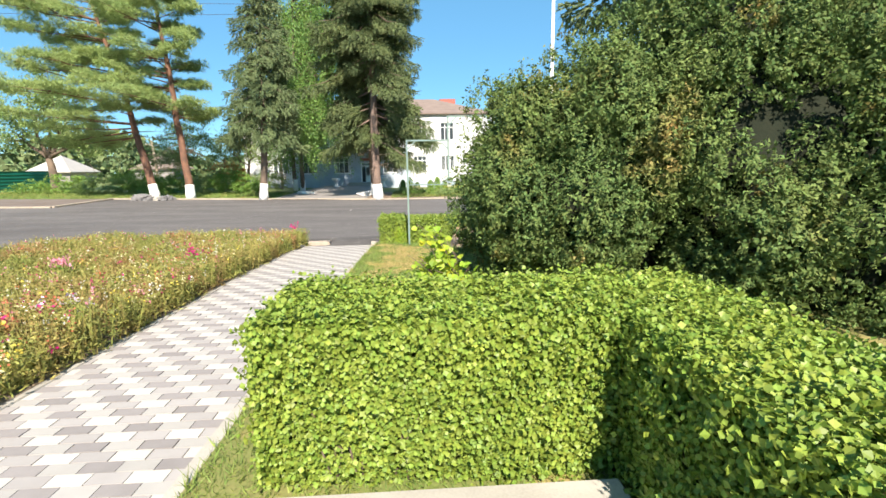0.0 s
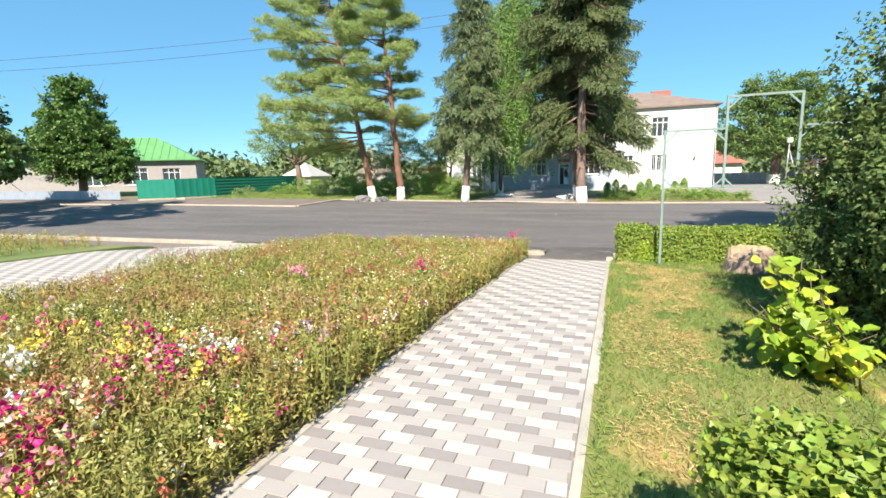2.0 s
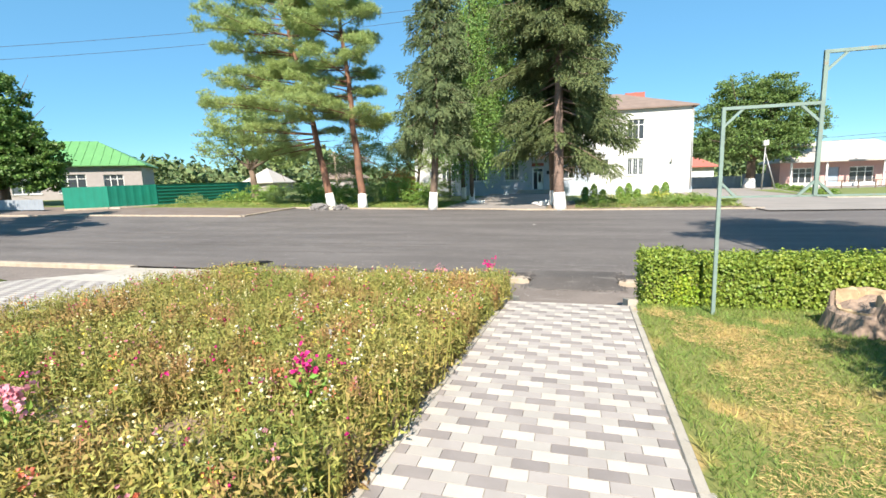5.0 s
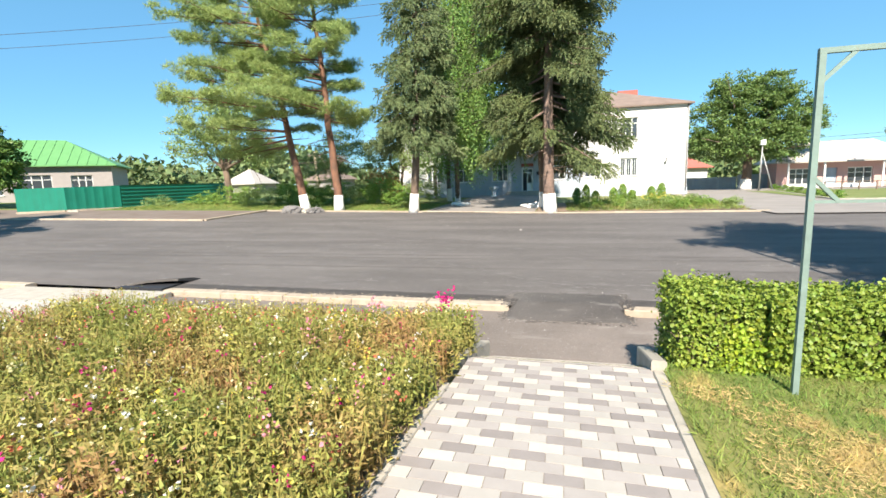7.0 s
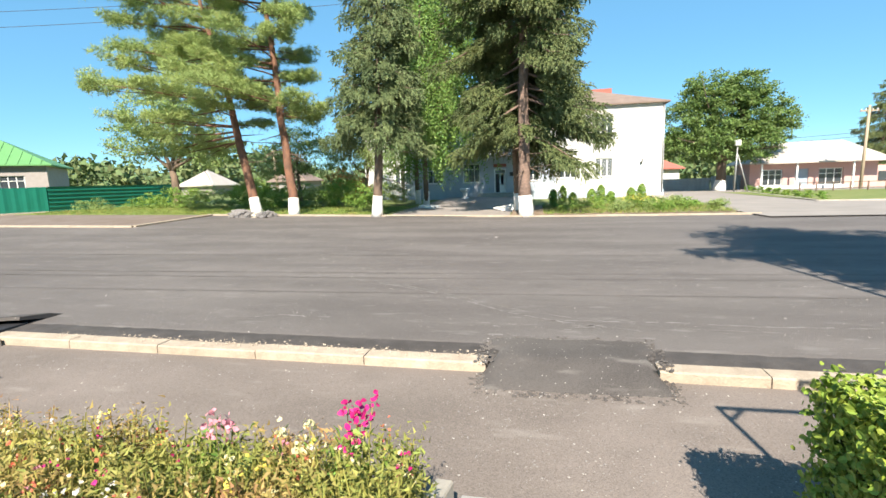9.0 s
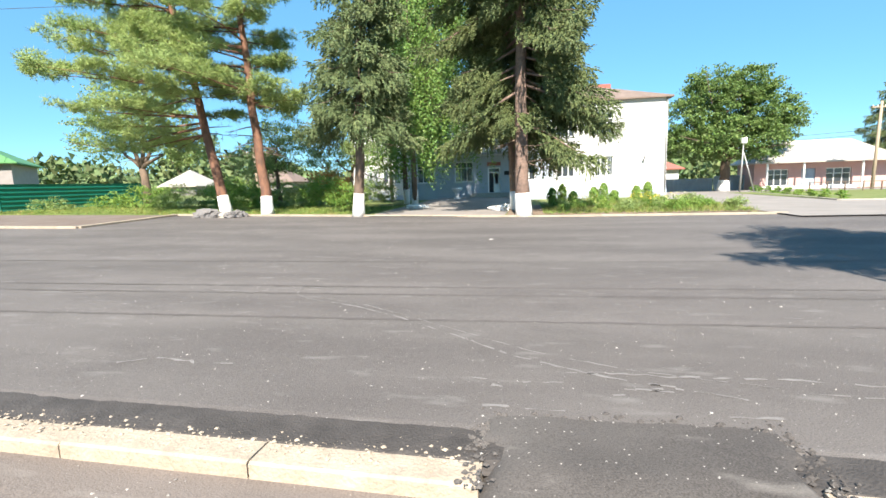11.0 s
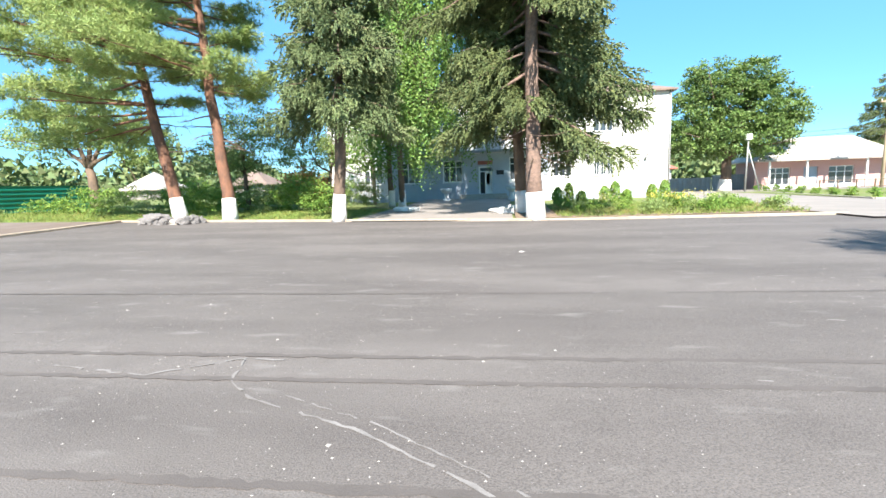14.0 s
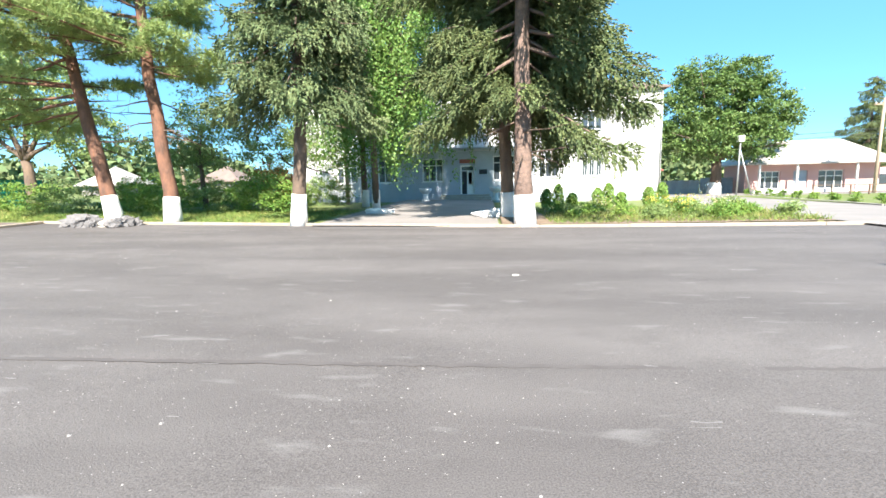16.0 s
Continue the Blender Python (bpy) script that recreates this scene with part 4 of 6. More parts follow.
def pine(label, base, lean, height, low, reach, seed, boughs, white=1.05, r0=0.27, dead=0, side=None, bias=0.0):
    """A Scots pine: crooked boughs that fork into twigs, each twig ending in a flat cushion of needle tufts."""
    r = np.random.default_rng(seed)
    z = base[2]
    tree, at = tree_frame("pine_tree", label, base, lean, height, BARK_PINE, r0, white, seed)
    P, D, S = [], [], []
    limbs = bmesh.new()
    for i in range(boughs):
        u = (i + r.random()) / boughs
        h = z + low + (height - low) * u
        h = z + low + round((h - z - low) / 0.95) * 0.95 + r.normal(0, 0.3)
        k = min(1.0, max(0.0, (h - z - low) / (height - low)))
        a = r.random() * 6.283
        if side is not None and r.random() < bias:
            a = side + r.normal(0, 0.6)
        ln = reach * (1 - k ** 2.4) * r.uniform(0.5, 1.05) + 0.6
        if side is not None:
            ln *= 1 + 0.45 * math.cos(a - side)
        d = np.array([math.cos(a), math.sin(a), 0])
        rise = r.uniform(-0.12, 0.16) + 0.35 * k
        end = at(h) + d * ln + np.array([0, 0, ln * rise])
        q = wobble(at(h), end, 7, 0.06 * math.sqrt(ln), seed * 31 + i)
        tube(limbs, q, list(np.linspace(0.016 + 0.009 * ln, 0.007, 7)), 5)
        cushions = [(q[6], 0.62)]
        for j in range(2, 7):
            for sg in (-1, 1):
                if r.random() < 0.82:
                    w = r.uniform(0.35, 0.75) * (0.45 + 0.1 * ln) * (1.1 - 0.08 * j) * 1.6
                    e = q[j] + np.array([-d[1], d[0], 0]) * sg * w + d * w * 0.5 + np.array([0, 0, r.uniform(0.0, 0.3)])
                    tube(limbs, [q[j], (q[j] + e) / 2 - np.array([0, 0, 0.04]), e], [0.01, 0.007, 0.004], 4)
                    cushions.append((e, r.uniform(0.34, 0.6)))
        for c, w in cushions:
            m = int(40 * w / 0.5)
            o = r.normal(0, 1, (m, 3))
            o /= np.linalg.norm(o, axis=1, keepdims=True)
            o *= r.random((m, 1)) ** 0.4
            p = c + o * np.array([w * 1.1, w * 1.1, w * 0.5]) + d * 0.1
            P.append(p)
            D.append(o * np.array([0.8, 0.8, 0.5]) + np.array([0, 0, 0.75]) + d * 0.3 + r.normal(0, 0.25, (m, 3)))
            S.append(r.uniform(0.2, 0.33, m))
    P, D, S = np.concatenate(P), np.concatenate(D), np.concatenate(S)
    part("branchwork", limbs, BARK_PINE, tree)["kind"] = "stuff"
    part("crown", np_mesh("crown", *scatter(TUFT_V, TUFT_F, P, axes(D, r.uniform(-3, 3, len(P))), S), PINE), None, tree)
    dead_branches(tree, at, z, 3.0, low + 1.5, dead, 2.6, seed)
    return settle(tree, base)


def broadleaf(name, label, base, trunk_h, blobs, material, bark, seed, leaf=0.24, per=260, r0=0.3, white=0.0, category="tree", group="", clump=0.8, limb=True):
    """Trunk, limbs to each lobe of the crown, and leaves in clumps over uneven lobes. blobs: (dx, dy, z, r)."""
    r = np.random.default_rng(seed)
    x, y, z = base
    tree = empty(name, base, label, category, group)
    inv = Matrix.Translation((-x, -y, -z))
    if trunk_h:
        pts = wobble((x, y, z - 0.2), (x + blobs[0][0] * 0.3, y + blobs[0][1] * 0.3, z + trunk_h), 6, 0.06, seed)
        part("trunk", trunk_mesh(pts, [r0 * 1.3, r0, r0 * 0.9, r0 * 0.85, r0 * 0.8, r0 * 0.7]), bark, tree)
        if white:
            part("limewash_band", trunk_mesh([pts[0] * (1 - k) + pts[2] * k for k in (0.1, 0.5, 1.0)], [r0 * 1.28, r0 * 1.1, r0 * 0.97]), LIME, tree, "whitewashed lower trunk")
        bm = bmesh.new()
        for dx, dy, dz, br in blobs:
            q = wobble(pts[-1], (x + dx, y + dy, z + dz), 6, 0.12, seed + int(dz * 10))
            tube(bm, q, [r0 * 0.5, r0 * 0.42, r0 * 0.33, r0 * 0.25, r0 * 0.16, r0 * 0.08], 6)
            for j in range(5):
                e = np.array((x + dx, y + dy, z + dz)) + r.normal(0, 1, 3) * br * 0.6
                tube(bm, wobble(q[3], e, 4, 0.08, seed + j), [r0 * 0.2, r0 * 0.14, r0 * 0.08, 0.01], 4)
        part("branchwork", bm, bark, tree)["kind"] = "stuff"
    P, D = [], []
    for dx, dy, dz, br in blobs:
        nc = int(per / 22 * br * br) + 4
        c = r.normal(0, 1, (nc, 3))
        c /= np.linalg.norm(c, axis=1, keepdims=True)
        out = c.copy()
        rad = br * (0.5 + 0.58 * r.random((nc, 1)) ** 0.55)
        c = np.array((x + dx, y + dy, z + dz)) + c * rad * np.array([1, 1, 0.85])
        nl = 52
        p = c[:, None] + r.normal(0, clump * 0.3, (nc, nl, 3)) * np.array([1.1, 1.1, 0.5]) + np.array([0, 0, 0.1]) * clump
        P.append(p.reshape(-1, 3))
        d = out[:, None] * 0.6 + r.normal(0, 0.75, (nc, nl, 3)) * np.array([1, 1, 0.55]) - np.array([0, 0, 0.25])
        D.append(d.reshape(-1, 3))
    P, D = np.concatenate(P), np.concatenate(D)
    keep = P[:, 2] > z + 0.05
    P, D = P[keep], D[keep]
    part("crown", np_mesh("crown", *scatter(SMALL_V * np.array([1.3, 1, 1]), SMALL_F, P, axes(D, r.uniform(-1.5, 1.5, len(P))), r.uniform(0.7, 1.3, len(P)) * leaf), material), None, tree)
    for o in list(tree.children):
        o.matrix_parent_inverse = inv
    return tree


def weeping(name, label, base, height, reach, seed, lean=0.0):
    """A birch whose thin shoots hang down in curtains."""
    r = np.random.default_rng(seed)
    x, y, z = base
    tree = empty(name, base, label, "tree")
    pts = wobble((0, 0, -0.2), (0.3, 0, height), 9, 0.08, seed)
    rad = np.linspace(0.2, 0.03, 9)
    part("trunk", trunk_mesh(pts, rad), BARK, tree)
    part("limewash_band", trunk_mesh([(0, 0, 0), (0, 0, 0.5), (0.02, 0, 1.1)], [0.24, 0.225, 0.215]), LIME, tree, "whitewashed lower trunk")
    P, D, S = [], [], []
    bm = bmesh.new()
    for i in range(700):
        h = height * r.uniform(0.3, 1.0)
        a = r.random() * 6.28
        ln = reach * math.sqrt(r.random()) * (1.1 - 0.6 * max(0, h / height - 0.5) * 2)
        top = np.array([math.cos(a) * ln + lean * min(1, h / height * 1.6), math.sin(a) * ln, h + 0.2])
        drop = min(top[2] - 1.3, r.uniform(1.5, 4.5))
        if i % 5 == 0:
            tube(bm, [(0.1, 0, h - 0.8), top * np.array([0.5, 0.5, 1]) + np.array([0, 0, 0.1]), top], [0.05, 0.03, 0.012], 4)
        n = max(8, int(drop * 24))
        t = np.linspace(0, 1, n)[:, None]
        sway = np.array([r.normal(0, 0.35), r.normal(0, 0.35), -drop])
        P.append(top + sway * t + r.normal(0, 0.13, (n, 3)))
        D.append(np.array([0, 0, -1.0]) + r.normal(0, 0.5, (n, 3)))
        S.append(r.uniform(0.1, 0.15, n))
    P, D, S = np.concatenate(P), np.concatenate(D), np.concatenate(S)
    part("branchwork", bm, BARK, tree)
    part("crown", np_mesh("crown", *scatter(SMALL_V * np.array([1.4, 1, 1]), SMALL_F, P, axes(D, r.uniform(-3, 3, len(P))), S), BIRCH), None, tree)
    return tree


# the row along the far kerb
pine("tall pine with orange bark, leaning, with whitewashed foot", (-18.25, 34.6, 0.3), (-3.2, 0, 0), 17.0, 4.3, 4.1, 11, 72, 1.05, 0.27, 7, side=3.3, bias=0.45)
pine("tall pine with orange-brown bark and whitewashed foot", (-15.9, 34.6, 0.26), (-1.5, 0.2, 0), 18.5, 5.4, 3.5, 12, 62, 1.0, 0.27, 14, side=3.6, bias=0.1)
spruce("grey-green spruce with drooping boughs and whitewashed foot", (-10.6, 33.9, 0.15), (0.5, 0, 0), 17.5, 4.9, 2.8, SPRUCE2, BARK, 13, 120, 1.15, 0.25, 5, taper=0.85, sag=0.62)
spruce("tall dark spruce with flaking bark and whitewashed foot", (-2.5, 33.75, 0.02), (0.1, 0, 0), 25.0, 4.1, 4.7, SPRUCE, BARK_SP, 14, 215, 1.1, 0.31, 8, taper=0.6, front=9.5, sag=0.6, left_low=5.6)
spruce("dark spruce behind the tall one", (-2.9, 36.6, 0.05), (-0.2, 0, 0), 22.5, 4.0, 4.2, SPRUCE, BARK, 15, 120, 1.1, 0.26, 4, sag=0.55, left_low=4.6)
weeping("birch_tree", "weeping birch with light green hanging shoots", (-9.9, 43.0, 0.2), 17.5, 3.7, 17, 2.2)
weeping("birch_tree", "tall weeping birch with hanging shoots beside the wall", (-11.4, 46.5, 0.2), 17.0, 2.8, 18, 0.6)
# larger broadleaf trees
broadleaf("oak_tree", "broad round dark green oak with whitewashed trunk", (16.0, 61.0, 0.1), 3.0,
          [(0.3, 0, 7.5, 3.4), (-3.2, 0, 6.5, 2.9), (3.4, 0, 7.0, 2.8), (-1.2, 0.4, 9.6, 2.2), (2.0, -0.4, 9.6, 2.0), (-3.9, -1, 4.6, 2.0), (2.0, -1.6, 4.5, 2.2), (-1.2, -1.8, 4.8, 2.3), (4.8, 0, 5.9, 1.7)], OAK, BARK, 21, 0.17, 460, 0.5, 1)
broadleaf("walnut_tree", "dense rounded green walnut tree by the green house", (-51.5, 35.0, 0.9), 2.6,
          [(0, 0, 5.6, 3.3), (-2.8, 0, 4.6, 2.6), (3.2, 0, 4.3, 2.7), (0.6, 0, 9.0, 2.3), (-2.0, 0.5, 7.6, 2.0), (3.0, -0.5, 6.6, 2.0), (4.8, 0, 2.9, 1.8), (-0.4, -1.0, 3.2, 2.2), (0.5, 0, 10.6, 1.5), (-3.8, 0, 6.0, 1.7)], WALNUT, BARK, 22, 0.24, 400, 0.45)
broadleaf("willow_tree", "pale grey-green willow behind the pines", (-32.0, 44.5, 0.6), 3.0,
          [(-1.5, 0, 7.6, 2.6), (1.6, 0, 6.4, 2.8), (-3.4, 0, 5.6, 2.2), (0.4, 0.4, 9.2, 1.9), (3.6, 0, 4.6, 2.0)], PALE_TREE, BARK, 23, 0.14, 330, 0.35)
broadleaf("orchard_tree", "light green garden tree behind the pines", (-20.5, 44, 0.5), 2.2, [(0, 0, 4.0, 2.0), (1.6, 0, 3.4, 1.6), (-1.6, 0, 3.2, 1.7), (0.5, 0, 5.6, 1.4)], PALE_TREE, BARK, 24, 0.11, 380, 0.16)
broadleaf("orchard_tree", "light green garden tree beside the spruce", (-16.0, 47, 0.5), 2.2, [(0, 0, 4.6, 2.2), (1.6, 0, 3.6, 1.8), (-1.6, 0, 3.6, 1.8), (0.3, 0, 6.8, 1.6)], PALE_TREE, BARK, 25, 0.11, 380, 0.16)
broadleaf("garden_shrub", "orange-red autumn shrub behind the garden", (-19.2, 50, 0.4), 0, [(0, 0, 1.6, 1.4), (1.3, 0, 1.3, 1.0)], ORANGE, BARK, 26, 0.18, 200, category="shrub")
broadleaf("leafy_tree", "dark leafy tree at the edge of the square", (-47, 24.0, 0.6), 2.5, [(0, 0, 5.2, 2.8), (1.8, 0.6, 3.8, 2.2), (-2, 0, 4.2, 2.4), (0.3, 0, 7.8, 1.8)], OAK, BARK, 27, 0.28, 250, 0.3)
# trees beside the walk that throw the shadows on the square
spruce("dark spruce with bare tips behind the big shrubs", (7.1, 9.9, 0.55), (0.3, 0, 0), 14.8, 6.0, 4.6, SPRUCE2, BARK, 31, 60, 0, 0.28, 10, taper=0.3, sag=0.14)
broadleaf("shade_tree", "tall leafy tree beside the wide walk", (-33.0, 9.0, 0.5), 5.0, [(0, 0, 12, 4.0), (-5, 0, 11, 3.5), (4.5, 0, 11, 3.4), (0, 0, 16, 3.0), (-10, -1, 13, 4.0)], OAK, BARK, 32, 0.5, 90, 0.4)

spruce("far dark spruce behind the pink building", (37.5, 74, 0.0), (0, 0, 0), 12, 2.0, 3.6, SPRUCE, BARK, 33, 60, 0, 0.25, 0, sag=0.3)
# shrubs of the garden strip behind the far kerb
for i, (sx, sy, sw, sh) in enumerate(((-33.6, 38, 1.2, 0.35), (-31.0, 40, 1.4, 0.5), (-28.6, 41, 2.0, 1.4), (-26, 40.5, 1.7, 1.2), (-23.5, 42, 1.8, 1.5), (-21, 41, 1.6, 1.3), (-17.8, 41.5, 1.6, 1.6),
                                      (-15.4, 41, 1.8, 2.0), (-13.6, 40, 1.3, 1.4), (-13.2, 44, 1.6, 2.0), (-23, 47, 2.4, 1.6), (-28, 49, 2.6, 1.6), (-18.5, 46, 2.0, 1.6))):
    broadleaf("garden_shrub", "leafy green garden shrub on the verge" if i % 2 else "low dense green shrub on the grass verge", (sx, sy, far_z(sx, sy) + 0.03), 0,
              [(0, 0, sh * 0.5, sw * 0.62), (sw * 0.5, 0.2, sh * 0.45, sw * 0.5), (-sw * 0.5, -0.2, sh * 0.4, sw * 0.5)], SHRUB if i % 3 else PALE_TREE, BARK, 40 + i, 0.085, 620, category="shrub", clump=0.5)

# far woods round the horizon
r = np.random.default_rng(50)
n = 2200
ang = r.uniform(-1.45, 1.2, n)
dst = r.uniform(105, 190, n)
hh = r.uniform(0.2, 1.0, n) ** 1.2 * (6.0 + 3.0 * np.sin(ang * 9) + 2.0 * np.sin(ang * 23))
c = np.stack([np.sin(ang) * dst - 10, np.cos(ang) * dst, np.abs(hh) * 1.0 + 0.4], 1)
p = (c[:, None] + r.normal(0, 1.1, (n, 46, 3)) * np.array([1.2, 1.2, 0.8])).reshape(-1, 3)
tagged(part("far_woods", np_mesh("far_woods", *scatter(DART_V * np.array([2, 1, 1]), DART_F, p, axes(r.normal(0, 1, p.shape), r.uniform(-3, 3, len(p))), r.uniform(0.7, 1.4, len(p))), FARWOOD)),
       "distant line of green trees along the horizon", "woods", kind="stuff")


# ---- hedges and shrubs by the path ----
def leafy(points, normals, r, size, template="leaf"):
    normals = normals + r.normal(0, 0.42, points.shape)
    normals /= np.linalg.norm(normals, axis=1, keepdims=True)
    tv, tf = {"leaf": (LEAF_V, LEAF_F), "small": (SMALL_V * np.array([1.5, 1, 1]), SMALL_F), "dart": (DART_V, DART_F)}[template]
    # leaves hang off the surface with their faces outwards
    side = np.cross(normals, r.normal(0, 1, points.shape)) + r.normal(0, 0.25, points.shape) + normals * 0.35
    a = axes(side, np.zeros(len(points)))
    # third axis near the normal
    s = np.cross(a[:, :, 1], normals)
    s /= np.linalg.norm(s, axis=1, keepdims=True) + 1e-9
    a = np.stack([s, a[:, :, 1], np.cross(s, a[:, :, 1])], axis=2)
    return scatter(tv, tf, points, a, size)


def hedge(name, label, x0, x1, y0, y1, z0, z1, density, size, seed, faces="xXyYT", zfun=None):
    """A clipped hedge: core box coloured as shaded twigs, and leaves over its uneven top and sides."""
    r = np.random.default_rng(seed)
    top = empty(name, ((x0 + x1) / 2, (y0 + y1) / 2, z0), label, "hedge")
    inv = Matrix.Translation((-(x0 + x1) / 2, -(y0 + y1) / 2, -z0))
    q = 0.07
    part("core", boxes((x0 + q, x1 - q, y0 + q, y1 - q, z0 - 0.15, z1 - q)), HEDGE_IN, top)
    P, N = [], []

    def add(n, fx, nrm):
        P.append(fx(r.random(n), r.random(n)))
        N.append(np.tile(nrm, (n, 1)))
    h, w, d = z1 - z0, x1 - x0, y1 - y0
    if "T" in faces:
        add(int(w * d * density), lambda a, b: np.stack([x0 + a * w, y0 + b * d, np.full(len(a), z1)], 1), [0, 0, 1.0])
    if "y" in faces:
        add(int(w * h * density), lambda a, b: np.stack([x0 + a * w, np.full(len(a), y0), z0 + b * h], 1), [0, -1.0, 0])
    if "Y" in faces:
        add(int(w * h * density * 0.25), lambda a, b: np.stack([x0 + a * w, np.full(len(a), y1), z0 + b * h], 1), [0, 1.0, 0])
    if "x" in faces:
        add(int(d * h * density), lambda a, b: np.stack([np.full(len(a), x0), y0 + a * d, z0 + b * h], 1), [-1.0, 0, 0])
    if "X" in faces:
        add(int(d * h * density), lambda a, b: np.stack([np.full(len(a), x1), y0 + a * d, z0 + b * h], 1), [1.0, 0, 0])
    P, N = np.concatenate(P), np.concatenate(N)
    bump = np.array([noise.noise(Vector(p) * 2.4) * 0.04 + noise.noise(Vector(p) * 8) * 0.035 for p in P])
    P = P + N * (bump + r.normal(0, 0.034, len(P)) - 0.02)[:, None]
    part("foliage", np_mesh("foliage", *leafy(P, N, r, r.uniform(0.6, 1.3, len(P)) * size, "leaf" if 6000 < density < 7000 else "small"), HEDGE), None, top)
    bm = bmesh.new()
    for i in range(40):
        a = Vector((r.uniform(x0 + 0.1, x1 - 0.1), y0 + r.uniform(0.03, 0.12), z0 - 0.1))
        tube(bm, [a, a + Vector((r.normal(0, 0.05), -0.02, h * 0.35)), a + Vector((r.normal(0, 0.12), -0.03, h * 0.7))], [0.008, 0.006, 0.003], 4)
    part("twigwork", bm, BARK, top)["kind"] = "stuff"
    for o in list(top.children):
        o.matrix_parent_inverse = inv
    return top


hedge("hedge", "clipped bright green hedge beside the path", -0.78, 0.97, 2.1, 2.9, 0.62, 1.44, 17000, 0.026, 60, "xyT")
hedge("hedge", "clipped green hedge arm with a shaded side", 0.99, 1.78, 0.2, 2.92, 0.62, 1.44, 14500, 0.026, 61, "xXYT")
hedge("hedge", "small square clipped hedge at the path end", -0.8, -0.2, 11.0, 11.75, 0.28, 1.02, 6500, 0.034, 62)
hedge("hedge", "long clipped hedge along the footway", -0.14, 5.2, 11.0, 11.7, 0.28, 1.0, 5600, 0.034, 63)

r = np.random.default_rng(64)
p = np.column_stack([r.normal(-0.34, 0.09, 420), 11.0 + r.normal(-0.03, 0.025, 420), r.normal(0.52, 0.14, 420).clip(0.33, 0.9)])
yellowing = part("yellowing_leaves", np_mesh("yellowing_leaves", *leafy(p, np.tile([0, -1.0, 0.2], (420, 1)), r, r.uniform(0.03, 0.05, 420), "leaf"), VINE), None, bpy.data.objects["hedge.002"], "yellow-green leaves low in the hedge")
yellowing.matrix_parent_inverse = Matrix.Translation(-Vector(bpy.data.objects["hedge.002"].location))


def shrub(name, label, lobes, density, size, seed, material, core, z0):
    """A big shrub of uneven lobes: near-black cores coloured as the shade inside, leafy shoots outside. lobes: centre
    and radii.
    """
    r = np.random.default_rng(seed)
    c0 = lobes[0][0]
    top = empty(name, (c0[0], c0[1], z0), label, "shrub")
    inv = Matrix.Translation((-c0[0], -c0[1], -z0))
    P, N = [], []
    subs = []
    for i, (c, rad) in enumerate(lobes):
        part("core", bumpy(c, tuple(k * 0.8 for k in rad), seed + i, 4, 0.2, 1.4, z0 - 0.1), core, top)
        big = max(rad)
        for j in range(int(25 * big * big)):
            d = r.normal(0, 1, 3)
            d[1] = -abs(d[1]) if r.random() < 0.75 else d[1]
            d /= np.linalg.norm(d)
            s = r.uniform(0.18, 0.5)
            subs.append((np.array(c) + d * (np.array(rad) * r.uniform(0.88, 1.14) - s * 0.2), np.array([s, s, s * r.uniform(0.9, 1.5)])))
    for i, (c, rad) in enumerate(subs):
        if c[2] < z0:
            continue
        area = 4 * math.pi * rad[0] * rad[2]
        n = int(area * density / 15)
        d = r.normal(0, 1, (n, 3))
        d /= np.linalg.norm(d, axis=1, keepdims=True)
        k = np.array([1 + 0.25 * noise.noise(Vector(q) * 2.5 + Vector((seed + i, 0, 0))) + 0.15 * noise.noise(Vector(q) * 7 + Vector((0, seed + i, 0))) for q in d])
        tip = np.array(c) + d * np.array(rad) * k[:, None]
        # brush-like shoots of small leaves, thinner on the far side
        ok = (d[:, 1] < 0.35) | (r.random(n) < 0.3)
        d, tip = d[ok], tip[ok]
        n, m = len(d), 20
        t = r.random((n, m, 1))
        up = d * 0.7 + np.array([0, 0, 0.55]) + r.normal(0, 0.25, (n, 3))
        up /= np.linalg.norm(up, axis=1, keepdims=True)
        P.append((tip[:, None] + up[:, None] * (t - 0.7) * 0.2 + r.normal(0, 0.018, (n, m, 3))).reshape(-1, 3))
        N.append(np.repeat(d + up * 0.35, m, axis=0))
    P, N = np.concatenate(P), np.concatenate(N)
    keep = P[:, 2] > z0
    P, N = P[keep], N[keep]
    N /= np.linalg.norm(N, axis=1, keepdims=True)
    part("foliage", np_mesh("foliage", *leafy(P, N, r, r.uniform(0.7, 1.3, len(P)) * size, "dart"), material), None, top)
    for o in list(top.children):
        o.matrix_parent_inverse = inv
    return top


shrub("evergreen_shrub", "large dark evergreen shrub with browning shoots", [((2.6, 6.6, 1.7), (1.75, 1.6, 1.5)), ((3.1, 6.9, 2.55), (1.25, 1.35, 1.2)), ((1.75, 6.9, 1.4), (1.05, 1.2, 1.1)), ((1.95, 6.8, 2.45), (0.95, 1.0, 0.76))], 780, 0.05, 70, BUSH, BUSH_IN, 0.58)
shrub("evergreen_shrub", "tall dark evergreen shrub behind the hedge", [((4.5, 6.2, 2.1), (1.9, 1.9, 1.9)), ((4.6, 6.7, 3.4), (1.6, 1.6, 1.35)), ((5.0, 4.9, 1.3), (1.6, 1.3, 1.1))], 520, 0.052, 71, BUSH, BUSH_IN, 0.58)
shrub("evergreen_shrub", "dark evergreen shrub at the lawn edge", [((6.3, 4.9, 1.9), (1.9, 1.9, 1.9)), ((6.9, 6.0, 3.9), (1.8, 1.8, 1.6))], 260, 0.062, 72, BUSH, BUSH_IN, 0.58)


